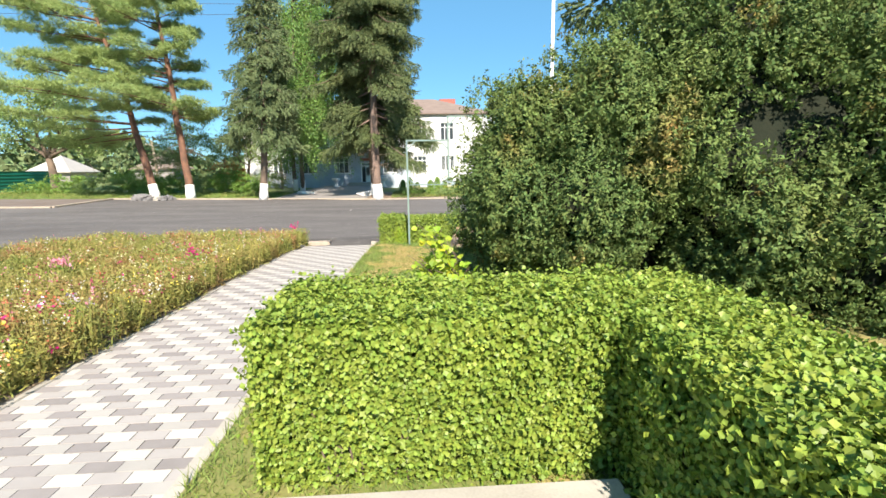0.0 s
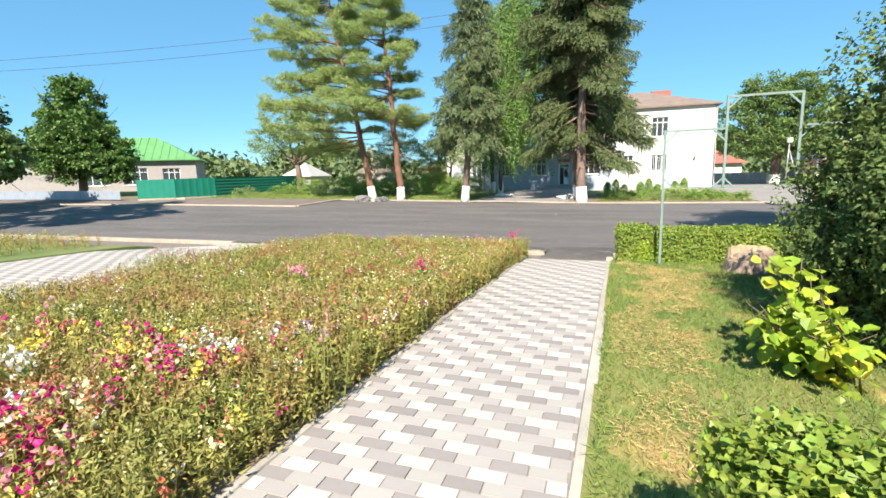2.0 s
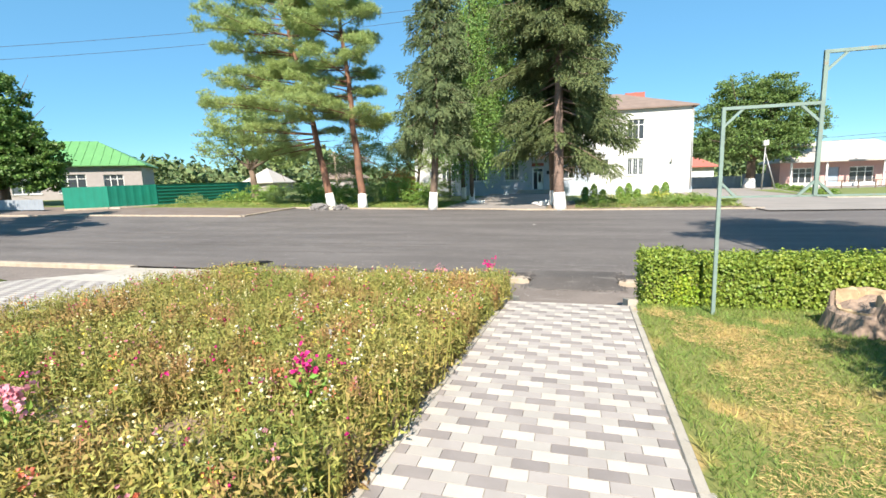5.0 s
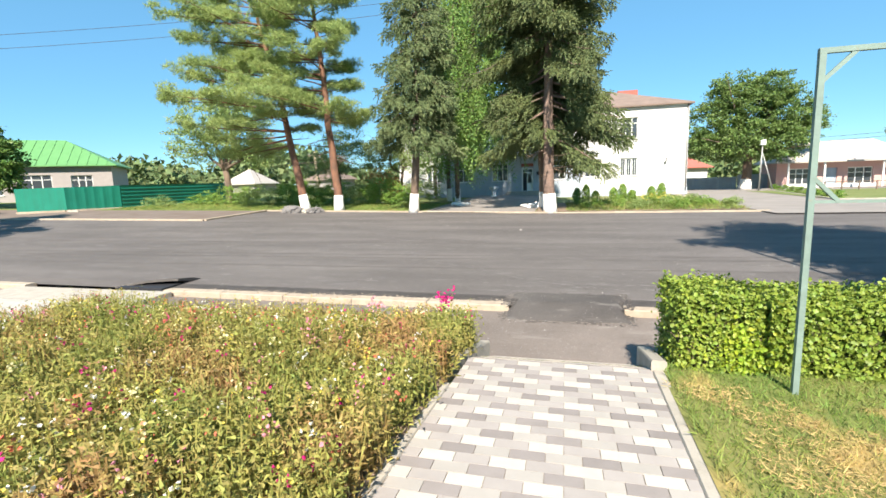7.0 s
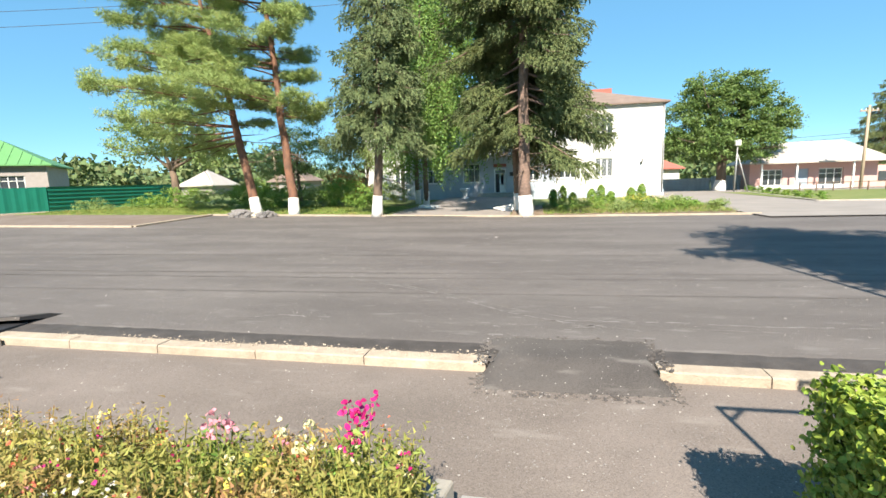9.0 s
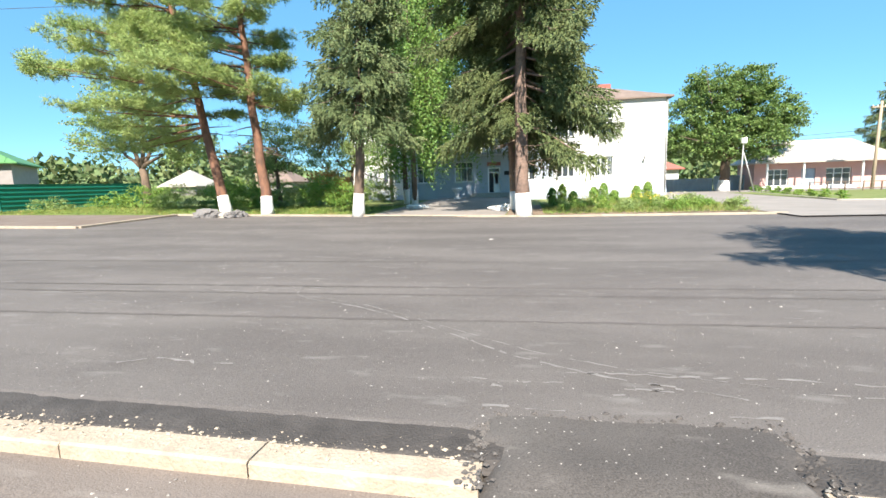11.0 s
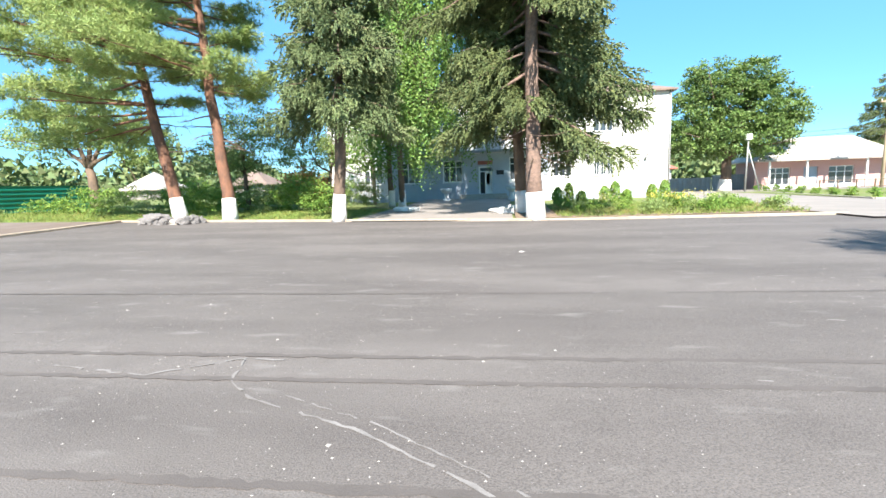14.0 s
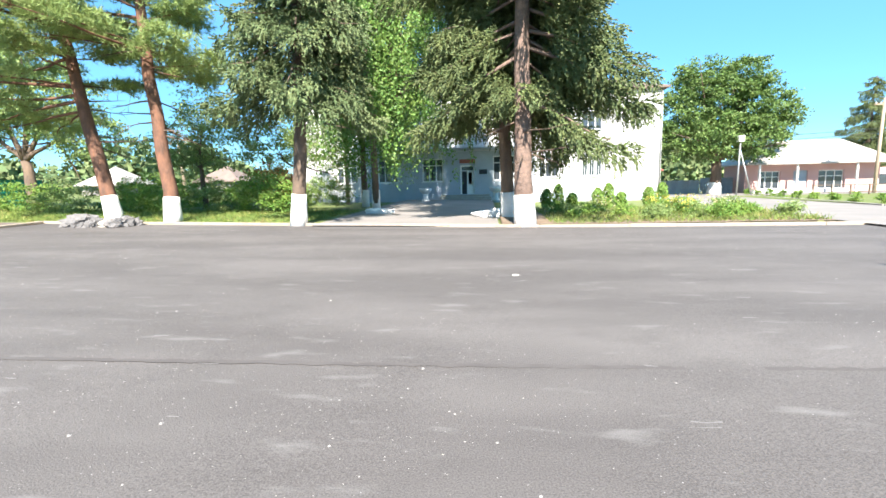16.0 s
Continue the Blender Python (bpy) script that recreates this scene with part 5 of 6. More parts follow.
def lilac():
    r = np.random.default_rng(73)
    top = empty("lilac_sucker", (0.3, 5.55, 0.57), "bright green young lilac shoots with yellowing leaves", "shrub")
    P, D = [], []
    for i in range(26):
        a = np.array([r.normal(0.15, 0.14), r.normal(0.1, 0.2), 0.0])
        b = np.array([r.normal(0, 0.17), r.normal(-0.05, 0.22), r.uniform(0.3, 1.0)])
        part("stem", tube(bmesh.new(), [a, (a + b) / 2 + np.array([0, 0, 0.1]), b], [0.008, 0.006, 0.003], 5), BARK, top)
        n = 15
        t = r.random((n, 1)) ** 0.6
        P.append(a + (b - a) * t + r.normal(0, 0.06, (n, 3)))
        D.append(np.array([-0.3, -0.7, -0.5]) + r.normal(0, 0.7, (n, 3)))
    P, D = np.concatenate(P), np.concatenate(D)
    part("foliage", np_mesh("foliage", *scatter(LEAF_V * np.array([1.35, 1, 1]), LEAF_F, P, axes(D, r.uniform(-0.8, 0.8, len(P))), r.uniform(0.065, 0.12, len(P))), VINE), None, top)


lilac()


# ---- honour-board frame, stump, posts ----
def board_frame():
    h = empty("sign_stand", (-0.12, 10.6, 0.45), "tall green-painted steel board frame with flaking paint", "frame")
    inv = Matrix.Translation((0.12, -10.6, -0.45))
    y, lo, mid, hi = 10.6, 1.8, 2.77, 3.28
    xs = (-0.12, 0.8, 1.83, 2.75)
    for x, a, b in ((xs[0], 0.4, mid), (xs[1], lo, hi), (xs[2], lo, hi), (xs[3], 0.4, mid)):
        part("post", bar(bmesh.new(), (x, y, a), (x, y, b), 0.038), POLE, h)
    for a, b, z in ((xs[0], xs[1], mid), (xs[1], xs[2], hi), (xs[2], xs[3], mid)):
        part("beam", bar(bmesh.new(), (a - 0.02, y, z), (b + 0.02, y, z), 0.034), POLE, h)
    part("lower_rail", bar(bmesh.new(), (xs[0], y, lo), (xs[3], y, lo), 0.02), POLE, h)
    for x, z, s in ((xs[0], mid, 1), (xs[1], mid, -1), (xs[1], hi, 1), (xs[2], hi, -1), (xs[2], mid, 1), (xs[3], mid, -1)):
        part("brace", bar(bmesh.new(), (x, y, z - 0.2), (x + s * 0.2, y, z), 0.026), POLE, h)
    for x, s in ((xs[0], 1), (xs[1], 1), (xs[1], -1), (xs[2], 1), (xs[2], -1), (xs[3], -1)):
        part("brace", bar(bmesh.new(), (x, y, lo + 0.17), (x + s * 0.16, y, lo), 0.026), POLE, h)
    for o in list(h.children):
        o.matrix_parent_inverse = inv


board_frame()


def stump():
    """A sawn stump: ridged flaring side, uneven cut with a notch and a hollow heart."""
    n = 44

    def ring(bm, rad, z, rough, k):
        out = []
        for i in range(n):
            a = 2 * math.pi * i / n
            d = Vector((math.cos(a), math.sin(a), 0))
            w = 1 + 0.13 * noise.noise(d * 1.5 + Vector((0, 0, 3))) + rough * noise.noise(d * 7 + Vector((0, 0, k * 0.3)))
            notch = 0.12 if -2.0 < a - math.pi * 1.5 < -0.2 and k > 3 else 0.0
            out.append(bm.verts.new((rad * w * d.x, rad * w * d.y * 0.9, z - notch + (0.03 * noise.noise(Vector((a * 2, k, 0))) if k > 2 else 0))))
        return out

    def loft(rows):
        bm = bmesh.new()
        rings = [ring(bm, *row) for row in rows]
        for a, b in zip(rings, rings[1:]):
            for i in range(n):
                bm.faces.new((a[i], a[(i + 1) % n], b[(i + 1) % n], b[i]))
        bm.faces.new(rings[-1])
        return bm
    ob = tagged(part("tree_stump", loft(((0.34, -0.05, 0.05, 3), (0.3, 0.3, 0.03, 4), (0.2, 0.31, 0.03, 5), (0.12, 0.3, 0.05, 6), (0.1, 0.18, 0.05, 6))), CUT), "pale sawn tree stump with a notched top on the lawn", "stump")
    ob.location = (1.15, 10.1, 0.45)
    ob.scale = (0.93, 0.93, 1.35)
    part("bark", loft(((0.46, -0.12, 0.1, 0), (0.41, 0.03, 0.1, 1), (0.365, 0.15, 0.08, 2), (0.345, 0.27, 0.07, 4), (0.31, 0.285, 0.05, 4))), STUMP_BARK, ob, "weathered greyish bark of the stump")


stump()


def utility_pole(x, y, z, h, label, lean=0.0):
    p = empty("utility_pole", (x, y, z), label, "pole")
    part("shaft", tube(bmesh.new(), [(0, 0, -0.3), (lean, 0, h)], [0.14, 0.09], 10), WOOD, p)
    part("crossarm", boxes((lean - 0.7, lean + 0.7, -0.06, 0.06, h - 0.5, h - 0.4)), WOOD, p)
    for s in (-0.6, -0.25, 0.25, 0.6):
        part("insulator", tube(bmesh.new(), [(lean + s, 0, h - 0.4), (lean + s, 0, h - 0.28)], [0.03, 0.045], 8), WHITE, p)


utility_pole(25.7, 56.6, 0.0, 7.2, "tall wooden utility pole near the pink building", 0.15)
utility_pole(-27.0, 52.0, 0.5, 5.0, "pale concrete prop pole in the garden", -0.3)
utility_pole(-13.6, 50.0, 0.5, 8.0, "grey utility pole behind the trees")
mast = empty("floodlight_mast", (15.8, 56.8, 0.15), "steel post with a white box lamp and a strut", "mast")
part("shaft", tube(bmesh.new(), [(0, 0, -0.2), (0.1, 0, 4.2)], [0.07, 0.06], 8), STEEL, mast)
part("strut", tube(bmesh.new(), [(1.2, 0, -0.2), (0.15, 0, 3.4)], [0.06, 0.05], 8), STEEL, mast)
part("lamp_box", boxes((-0.12, 0.32, -0.2, 0.2, 4.15, 4.65), bevel=0.04), WHITE, mast)

lm = empty("lamp_mast", (3.7, 12.6, -0.1), "slender white lamp mast rising above the shrubs", "mast")
part("shaft", tube(bmesh.new(), [(0, 0, -0.1), (0, 0, 3), (0, 0, 9)], [0.06, 0.05, 0.035], 10), WHITE, lm)
part("lamp_arm", tube(bmesh.new(), [(0, 0, 9), (0.1, -0.4, 9.4), (0.15, -1.0, 9.5)], [0.03, 0.03, 0.08], 8), WHITE, lm)


def cable(a, b, sag, label):
    pts = []
    for i in range(25):
        t = i / 24
        p = Vector(a).lerp(Vector(b), t)
        p.z -= sag * 4 * t * (1 - t)
        pts.append(p)
    tagged(part("overhead_cable", tube(bmesh.new(), pts, [0.018] * 25, 5), CABLE), label, "cable", "overhead cables")


for a, b, s in (((-75, 25, 13.4), (-13.6, 49.9, 18.2), 0.8), ((-75, 24, 12.6), (-13.6, 50.1, 17.4), 1.2)):
    cable(a, b, s, "thin dark overhead cable across the sky")
for dz in (0.0, 0.35):
    cable((25.8, 56.6, 6.6 - dz), (60, 66, 5.8 - dz), 0.4, "thin dark cable from the utility pole")
    cable((25.8, 56.6, 5.0 - dz), (-13.4, 70, 6.5 - dz), 0.8, "thin dark cable from the utility pole")


# ---- flower beds ----
def zone(p, f, lo, hi, seed=0):
    return np.array([noise.noise(Vector((q[0] * f + seed, q[1] * f, 0))) for q in p])


def flower_bed(x0, x1, y0, y1, count, seed, label, tall, path_side=True, lush=1.0):
    """Snapdragons: leafy stems with narrow leaves and spikes of blossoms."""
    r = np.random.default_rng(seed)
    top = empty("flower_bed", (x0, y0, along(PARK, y0)), label, "flower bed", kind="stuff")
    inv = Matrix.Translation((-x0, -y0, -along(PARK, y0)))
    xy = np.stack([r.uniform(x0, x1, count), r.uniform(y0, y1, count)], 1)
    g = zone(xy, 1.1, 0, 1, seed)
    rim = np.array([path_left(q) - 0.03 + 0.07 * noise.noise(Vector((0, q * 2.3, seed))) for q in xy[:, 1]])
    keep = (g > -0.4 - 0.2 * r.random(count)) & ((xy[:, 0] < rim) | (x1 < -4))
    xy, g = xy[keep], g[keep]
    n = len(xy)
    z = np.array([along(PARK, q[1]) for q in xy])
    h = tall * (0.75 + 0.45 * r.random(n)) * (1 + 0.35 * g)
    base = np.column_stack([xy, z])
    lean = r.normal(0, 0.14, (n, 3)) * np.array([1, 1, 0])
    P, D, S = [], [], []
    m = 30
    t = np.linspace(0.05, 1, m)[None, :, None]
    tip = lean + np.array([0, 0, 1.0])
    p = base[:, None] + tip[:, None] * h[:, None, None] * t + r.normal(0, 0.026, (n, m, 3))
    d = r.normal(0, 1, (n, m, 3)) * np.array([1, 1, 0.5]) + np.array([0, 0, 0.35])
    s = r.uniform(0.036, 0.07, (n, m)) * (1.15 - 0.45 * t[..., 0])
    P, D, S = p.reshape(-1, 3), d.reshape(-1, 3), s.reshape(-1)
    leaves = scatter(DART_V * np.array([0.55, 1.1, 1]), DART_F, P, axes(D, r.uniform(-1, 1, len(P))), S)
    sv = np.array([[-0.5, 0, 0], [0.5, 0, 0], [0.25, 1, 0], [-0.25, 1, 0]])
    stems = scatter(sv, np.array([[0, 1, 2], [0, 2, 3]]), base, axes(tip, r.uniform(-3, 3, n)), np.column_stack([np.full(n, 0.012), h, np.full(n, 1.0)]))
    part("leaves_and_stems", np_mesh("leaves_and_stems", *joined(leaves, stems), STEM), None, top)
    # blossoms: clustered by colour
    fz = zone(xy, 0.8, 0, 1, seed + 9)
    near = (np.clip((4.6 - xy[:, 1]) / 1.4, 0, 1) if path_side else np.zeros(n)) * np.clip((fz + 0.35) * 2, 0, 1)
    pick = r.random(n) < (0.08 + 0.1 * np.clip(fz * 3, 0, 1) + 0.5 * near) * lush
    hue = zone(xy, 1.7, 0, 1, seed + 21) + r.normal(0, 0.22, n)
    kind = np.digitize(hue, [-0.32, -0.14, -0.03, 0.1, 0.22, 0.36])
    kind = np.array([(3, 0, 1, 4, 0, 5, 2)[k] for k in kind])
    loose = (near < 0.2) & (r.random(n) < 0.75)
    kind[loose] = r.choice([4, 4, 4, 2, 3, 5, 1, 0], loose.sum())
    bl = np.array([[0, 0, 0], [0.55, 0.45, 0.25], [0.3, 1, -0.15], [-0.3, 1, -0.15], [-0.55, 0.45, 0.25], [0, 0.5, 0.5]])
    bf = np.array([[0, 1, 5], [1, 2, 5], [2, 3, 5], [3, 4, 5], [4, 0, 5]])
    for k, petal in enumerate(PETALS[:6]):
        idx = np.where(pick & (kind == k))[0]
        if not len(idx):
            continue
        q = 6
        tt = r.uniform(0.8, 1.06, (len(idx), q, 1))
        p = base[idx][:, None] + tip[idx][:, None] * h[idx][:, None, None] * tt + r.normal(0, 0.018, (len(idx), q, 3))
        d = r.normal(0, 1, (len(idx), q, 3)) + np.array([0, -0.3, 0.3])
        sz = r.uniform(0.02, 0.036, len(idx) * q) * np.repeat(np.where(near[idx] < 0.2, 0.68, 1.15), q)
        part("blossoms", np_mesh("blossoms", *scatter(bl, bf, p.reshape(-1, 3), axes(d.reshape(-1, 3), r.uniform(-3, 3, len(idx) * q)), sz), petal), None, top, petal.name.replace("_", " ") + " snapdragon blossoms")
    for o in list(top.children):
        o.matrix_parent_inverse = inv
    return top


flower_bed(-4.6, -2.5, 1.0, 6.0, 3800, 80, "dense snapdragons in pink, yellow and white beside the path", 0.34, True, 1.4)
flower_bed(-7.9, -4.6, 1.8, 6.0, 3700, 81, "mixed snapdragon bed with dry stalks", 0.36, True, 0.7)
flower_bed(-4.6, -2.5, 6.0, 11.7, 3900, 82, "snapdragon bed with yellowing stalks near the footway", 0.36, False)
flower_bed(-7.9, -4.6, 6.0, 11.7, 4200, 83, "snapdragon bed with dry stalks near the wide walk", 0.36, False)
flower_bed(-28, -14.3, 5.0, 11.0, 1800, 84, "far flower bed beyond the wide walk", 0.34, False)


def blossom_clump(x, y, h, petal, n, seed, label):
    """One tall plant in full bloom."""
    r = np.random.default_rng(seed)
    z = along(PARK, y)
    top = empty("snapdragon", (x, y, z), label, "flower")
    m = 90
    p = np.column_stack([r.normal(0, 0.07, m), r.normal(0, 0.07, m), r.uniform(0.02, h * 0.85, m)])
    part("leaves", np_mesh("leaves", *scatter(SMALL_V * np.array([0.6, 1, 1]), SMALL_F, p, axes(r.normal(0, 1, (m, 3)) + np.array([0, 0, 0.6]), r.uniform(-1, 1, m)), r.uniform(0.05, 0.09, m)), SHRUB), None, top)
    for i in range(n):
        a = Vector((r.normal(0, 0.08), r.normal(0, 0.08), h * r.uniform(0.85, 1.1)))
        part("stem", tube(bmesh.new(), [(a.x * 0.3, a.y * 0.3, 0), a], [0.005, 0.003], 4), STEM, top)
        k = 12
        q = np.array(a)[None] + r.normal(0, 1, (k, 3)) * np.array([0.022, 0.022, 0.035])
        part("blossom", np_mesh("blossom", *scatter(LEAF_V * np.array([1.6, 1, 1]), LEAF_F, q, axes(r.normal(0, 1, (k, 3)), r.uniform(-3, 3, k)), r.uniform(0.018, 0.034, k)), petal), None, top)


blossom_clump(-2.95, 11.45, 0.5, PETALS[0], 6, 90, "tall magenta snapdragon at the bed corner")
blossom_clump(-3.75, 11.5, 0.4, PETALS[1], 4, 91, "coral pink snapdragon near the footway")
blossom_clump(-3.25, 11.45, 0.38, PETALS[4], 4, 92, "cream snapdragon near the footway")
blossom_clump(-3.25, 4.5, 0.36, PETALS[6], 4, 93, "pale mauve phlox among the snapdragons")
blossom_clump(-3.3, 7.1, 0.42, PETALS[0], 6, 94, "magenta snapdragon among yellowing stalks")
blossom_clump(-4.7, 3.4, 0.42, PETALS[2], 8, 95, "white petunia among the snapdragons")
blossom_clump(-4.6, 6.3, 0.45, PETALS[1], 10, 96, "pink snapdragon among yellowing stalks")

# the planted bed before the white building
r = np.random.default_rng(100)
bed = tagged(part("front_bed_soil", sheet("front_bed_soil", [-3.3, 0, 4, 7.4], [33.6, 36, 40], lambda x, y: far_z(x, y) + 0.09 + (y - 33) * 0.02, SOIL)), "dry soil of the bed before the white building", "soil", kind="structure")
for i in range(34):
    x, y = r.uniform(-1.2, 7.2), r.uniform(34.4, 38)
    s = r.uniform(0.25, 0.6)
    broadleaf("bed_plant", "leafy garden plant in the front bed", (x, y, 0.12 + (y - 33) * 0.02), 0, [(0, 0, s * 0.5, s * 0.55), (s * 0.4, 0, s * 0.35, s * 0.4)], SHRUB if i % 3 else PALE_TREE, BARK, 200 + i, 0.055, 1700, category="plant", group="front bed plants", clump=0.3)
for i in range(8):
    h = 0.95 + 0.25 * math.sin(i * 2.1)
    j = tagged(new("juniper"), "small upright soft green evergreen in the front bed", "shrub", "junipers")
    j.location = (-0.9 + i * 0.62 + 0.55 * (i // 3), 41.2 + 0.3 * math.sin(i * 1.7), 0.2)
    q = np.random.default_rng(240 + i)
    a, t = q.uniform(0, 6.283, 1500), q.random(1500)
    w = 0.23 * np.sqrt(np.sin(np.clip(t * 0.93 + 0.07, 0, 1) * math.pi)) * (1 + 0.2 * np.sin(a * 3 + t * 9))
    out = np.column_stack([np.cos(a), np.sin(a), np.full(1500, 0.5)])
    p = np.column_stack([np.cos(a) * w, np.sin(a) * w, t * h])
    part("trunk", tube(bmesh.new(), [(0, 0, -0.1), (0, 0, h * 0.7)], [0.03, 0.02], 6), BARK, j)
    part("foliage", np_mesh("foliage", *leafy(p, out, q, q.uniform(0.07, 0.13, 1500), "dart"), SHRUB), None, j)
for i in range(7):
    x, y = r.uniform(0, 5), r.uniform(35.5, 38)
    n = 60
    p = np.array([x, y, 0.75]) + r.normal(0, 1, (n, 3)) * np.array([0.25, 0.2, 0.12])
    tagged(part("yellow_flowers", np_mesh("yellow_flowers", *scatter(LEAF_V * np.array([1.5, 1, 1]), LEAF_F, p, axes(r.normal(0, 1, (n, 3)), r.uniform(-3, 3, n)), r.uniform(0.03, 0.06, n)), PETALS[3 if i % 3 else 4])), "yellow blossoms in the front bed", "flower", kind="stuff")
# tiny clipped bushes on the lawn strip by the driveway
for i in range(9):
    k = i / 8
    x, y = 15.1 + 2.7 * k, 42 + 17 * k
    broadleaf("dwarf_bush", "tiny round bush on the lawn strip", (x, y, 0.02), 0, [(0, 0, 0.22, 0.26), (0.05, 0, 0.42, 0.2)], SHRUB, BARK, 260 + i, 0.06, 2500, category="shrub", group="dwarf bushes", clump=0.2)
rail = empty("garden_railing", (20, 50, 0), "low dark metal railing by the pink building", "railing")
for i in range(12):
    part("rail_post", bar(bmesh.new(), (i * 1.2, 4.5 - i * 0.1, -0.1), (i * 1.2, 4.5 - i * 0.1, 0.9), 0.08), BARK, rail)
for z in (0.35, 0.85):
    part("rail_bar", bar(bmesh.new(), (0, 4.5, z), (13.2, 3.4, z), 0.05), BARK, rail)


def rock(x, y, z, sx, sy, sz, seed, material, label, category="rock", sub=3):
    ob = part("rock", bumpy((0, 0, 0), (sx, sy, sz), seed, sub, 0.5, 1.3, -sz * 0.5), material)
    for p in ob.data.polygons:
        p.use_smooth = False
    ob.location = (x, y, z + sz * 0.45)
    return tagged(ob, label, category)


for i in range(16):
    x = -18.9 + r.uniform(0, 2.2) ** 1.0
    rock(x, 33.4 + r.uniform(-0.5, 0.6), 0.25, r.uniform(0.14, 0.42), r.uniform(0.14, 0.35), r.uniform(0.1, 0.26), i, ROCK, "grey broken concrete rubble by the pine foot", "rubble")
rock(-18.5, 33.3, 0.2, 0.75, 0.4, 0.34, 41, ROCK, "large grey slab of broken concrete by the kerb", "rubble")
rock(-17.6, 33.5, 0.2, 0.55, 0.35, 0.22, 42, CONCRETE, "pale slab of broken concrete by the kerb", "rubble")
rock(-8.9, 39.2, 0.15, 0.7, 0.28, 0.24, 31, LIME, "long white-painted stone by the walk", "stone")
rock(-3.5, 37.2, 0.08, 0.75, 0.28, 0.26, 32, LIME, "long white-painted stone by the walk", "stone")
for i, (x, y) in enumerate(((-8.2, 51.0), (-3.2, 51.2))):
    u = empty("stone_urn", (x, y, 0.28), "white plaster urn by the entrance steps", "urn")
    part("bowl", tube(bmesh.new(), [(0, 0, 0.6), (0, 0, 0.8), (0, 0, 1.0)], [0.2, 0.42, 0.46], 14), PLASTER, u)
    part("pedestal", tube(bmesh.new(), [(0, 0, 0), (0, 0, 0.12), (0, 0, 0.3), (0, 0, 0.6)], [0.34, 0.3, 0.16, 0.2], 14), PLASTER, u)

# ---- grass, road grit ----
def blades(name, label, p, size, seed, material=GRASS, rise=0.65):
    p = np.asarray(p)
    q = np.random.default_rng(seed)
    n = len(p)
    tv = np.array([[-0.05, 0, 0], [0.05, 0, 0], [0, 1, 0.2]])
    tf = np.array([[0, 1, 2]])
    d = q.normal(0, 0.6, (n, 3)) * np.array([1, 1, 0.2]) + np.array([0, 0, rise])
    tagged(part(name, np_mesh(name, *scatter(tv, tf, p, axes(d, q.uniform(-3, 3, n)), q.uniform(0.5, 1.3, n) * size), material)), label, "grass", kind="stuff")


def strewn(n, x0, x1, y0, y1, zf, seed):
    q = np.random.default_rng(seed)
    xy = np.column_stack([q.uniform(x0, x1, n), q.uniform(y0, y1, n)])
    return np.column_stack([xy, [zf(a, b) for a, b in xy]])


blades("lawn_grass", "short lawn grass with dry straw patches", [q for q in strewn(110000, -1.2, 3.6, 1.9, 11.1, lambda x, y: along(PARK, y) + 0.01, 110) if q[0] > path_right(q[1]) + 0.1], 0.065, 111)
def straw_patch(q):
    """Whether the mown hay lies here: a broken band along the path."""
    band = math.exp(-((q[0] + 0.45 - 0.25 * math.sin(q[1] * 0.9)) / 0.55) ** 2)
    return band * 0.9 + noise.noise(Vector((q[0] * 1.6, q[1] * 1.1, 4))) * 0.8 + noise.noise(Vector((q[0] * 5, q[1] * 4, 9))) * 0.4 > 0.62


blades("hay", "dry mown hay lying in patches on the lawn", [q for q in strewn(95000, -1.0, 3.0, 2.9, 10.6, lambda x, y: along(PARK, y) + 0.035, 121) if straw_patch(q)], 0.05, 122, STRAW, 0.06)
blades("lawn_grass", "lawn grass under the hedge and shrubs", strewn(15000, 3.6, 9, 3, 11.6, lambda x, y: along(PARK, y) + 0.01, 112), 0.07, 113)
blades("verge_grass", "rough grass on the far verge", strewn(30000, -35, -10.5, 34.5, 42, lambda x, y: land(x, y), 114), 0.2, 115, GRASS)
blades("verge_grass", "grass of the front bed", strewn(9000, -1.6, 7.4, 33.7, 40, lambda x, y: 0.1 + (y - 33) * 0.02, 116), 0.22, 117, GRASS)
blades("edge_weeds", "weeds along the path edging", [(a + path_right(b), b, c) for a, b, c in strewn(900, 0.08, 0.14, 0, 11, lambda x, y: along(PARK, y) + 0.02, 118)], 0.09, 119)
grass_strip = sheet("lawn_strip", [14.5, 24, 40], [41, 50, 60.5], lambda x, y: 0.02, FIELD)
tagged(part("lawn_strip", grass_strip), "lawn strip by the driveway", "lawn", kind="structure").location = (0, 0, 0.12)

chip = np.array([[-0.5, -0.4, 0], [0.5, -0.5, 0], [0.4, 0.5, 0], [-0.45, 0.4, 0], [0, 0, 0.35]])
chf = np.array([[0, 1, 4], [1, 2, 4], [2, 3, 4], [3, 0, 4]])


def grit(name, label, p, lo, hi, seed, material=CHIP):
    p = np.asarray(p)
    q = np.random.default_rng(seed)
    n = len(p)
    a = axes(np.column_stack([np.cos(t := q.uniform(0, 6.28, n)), np.sin(t), np.zeros(n)]), np.zeros(n))
    size = lo + (hi - lo) * q.random(n) ** 4
    tagged(part(name, np_mesh(name, *scatter(chip, chf, p, a, size), material)), label, "grit", kind="stuff")


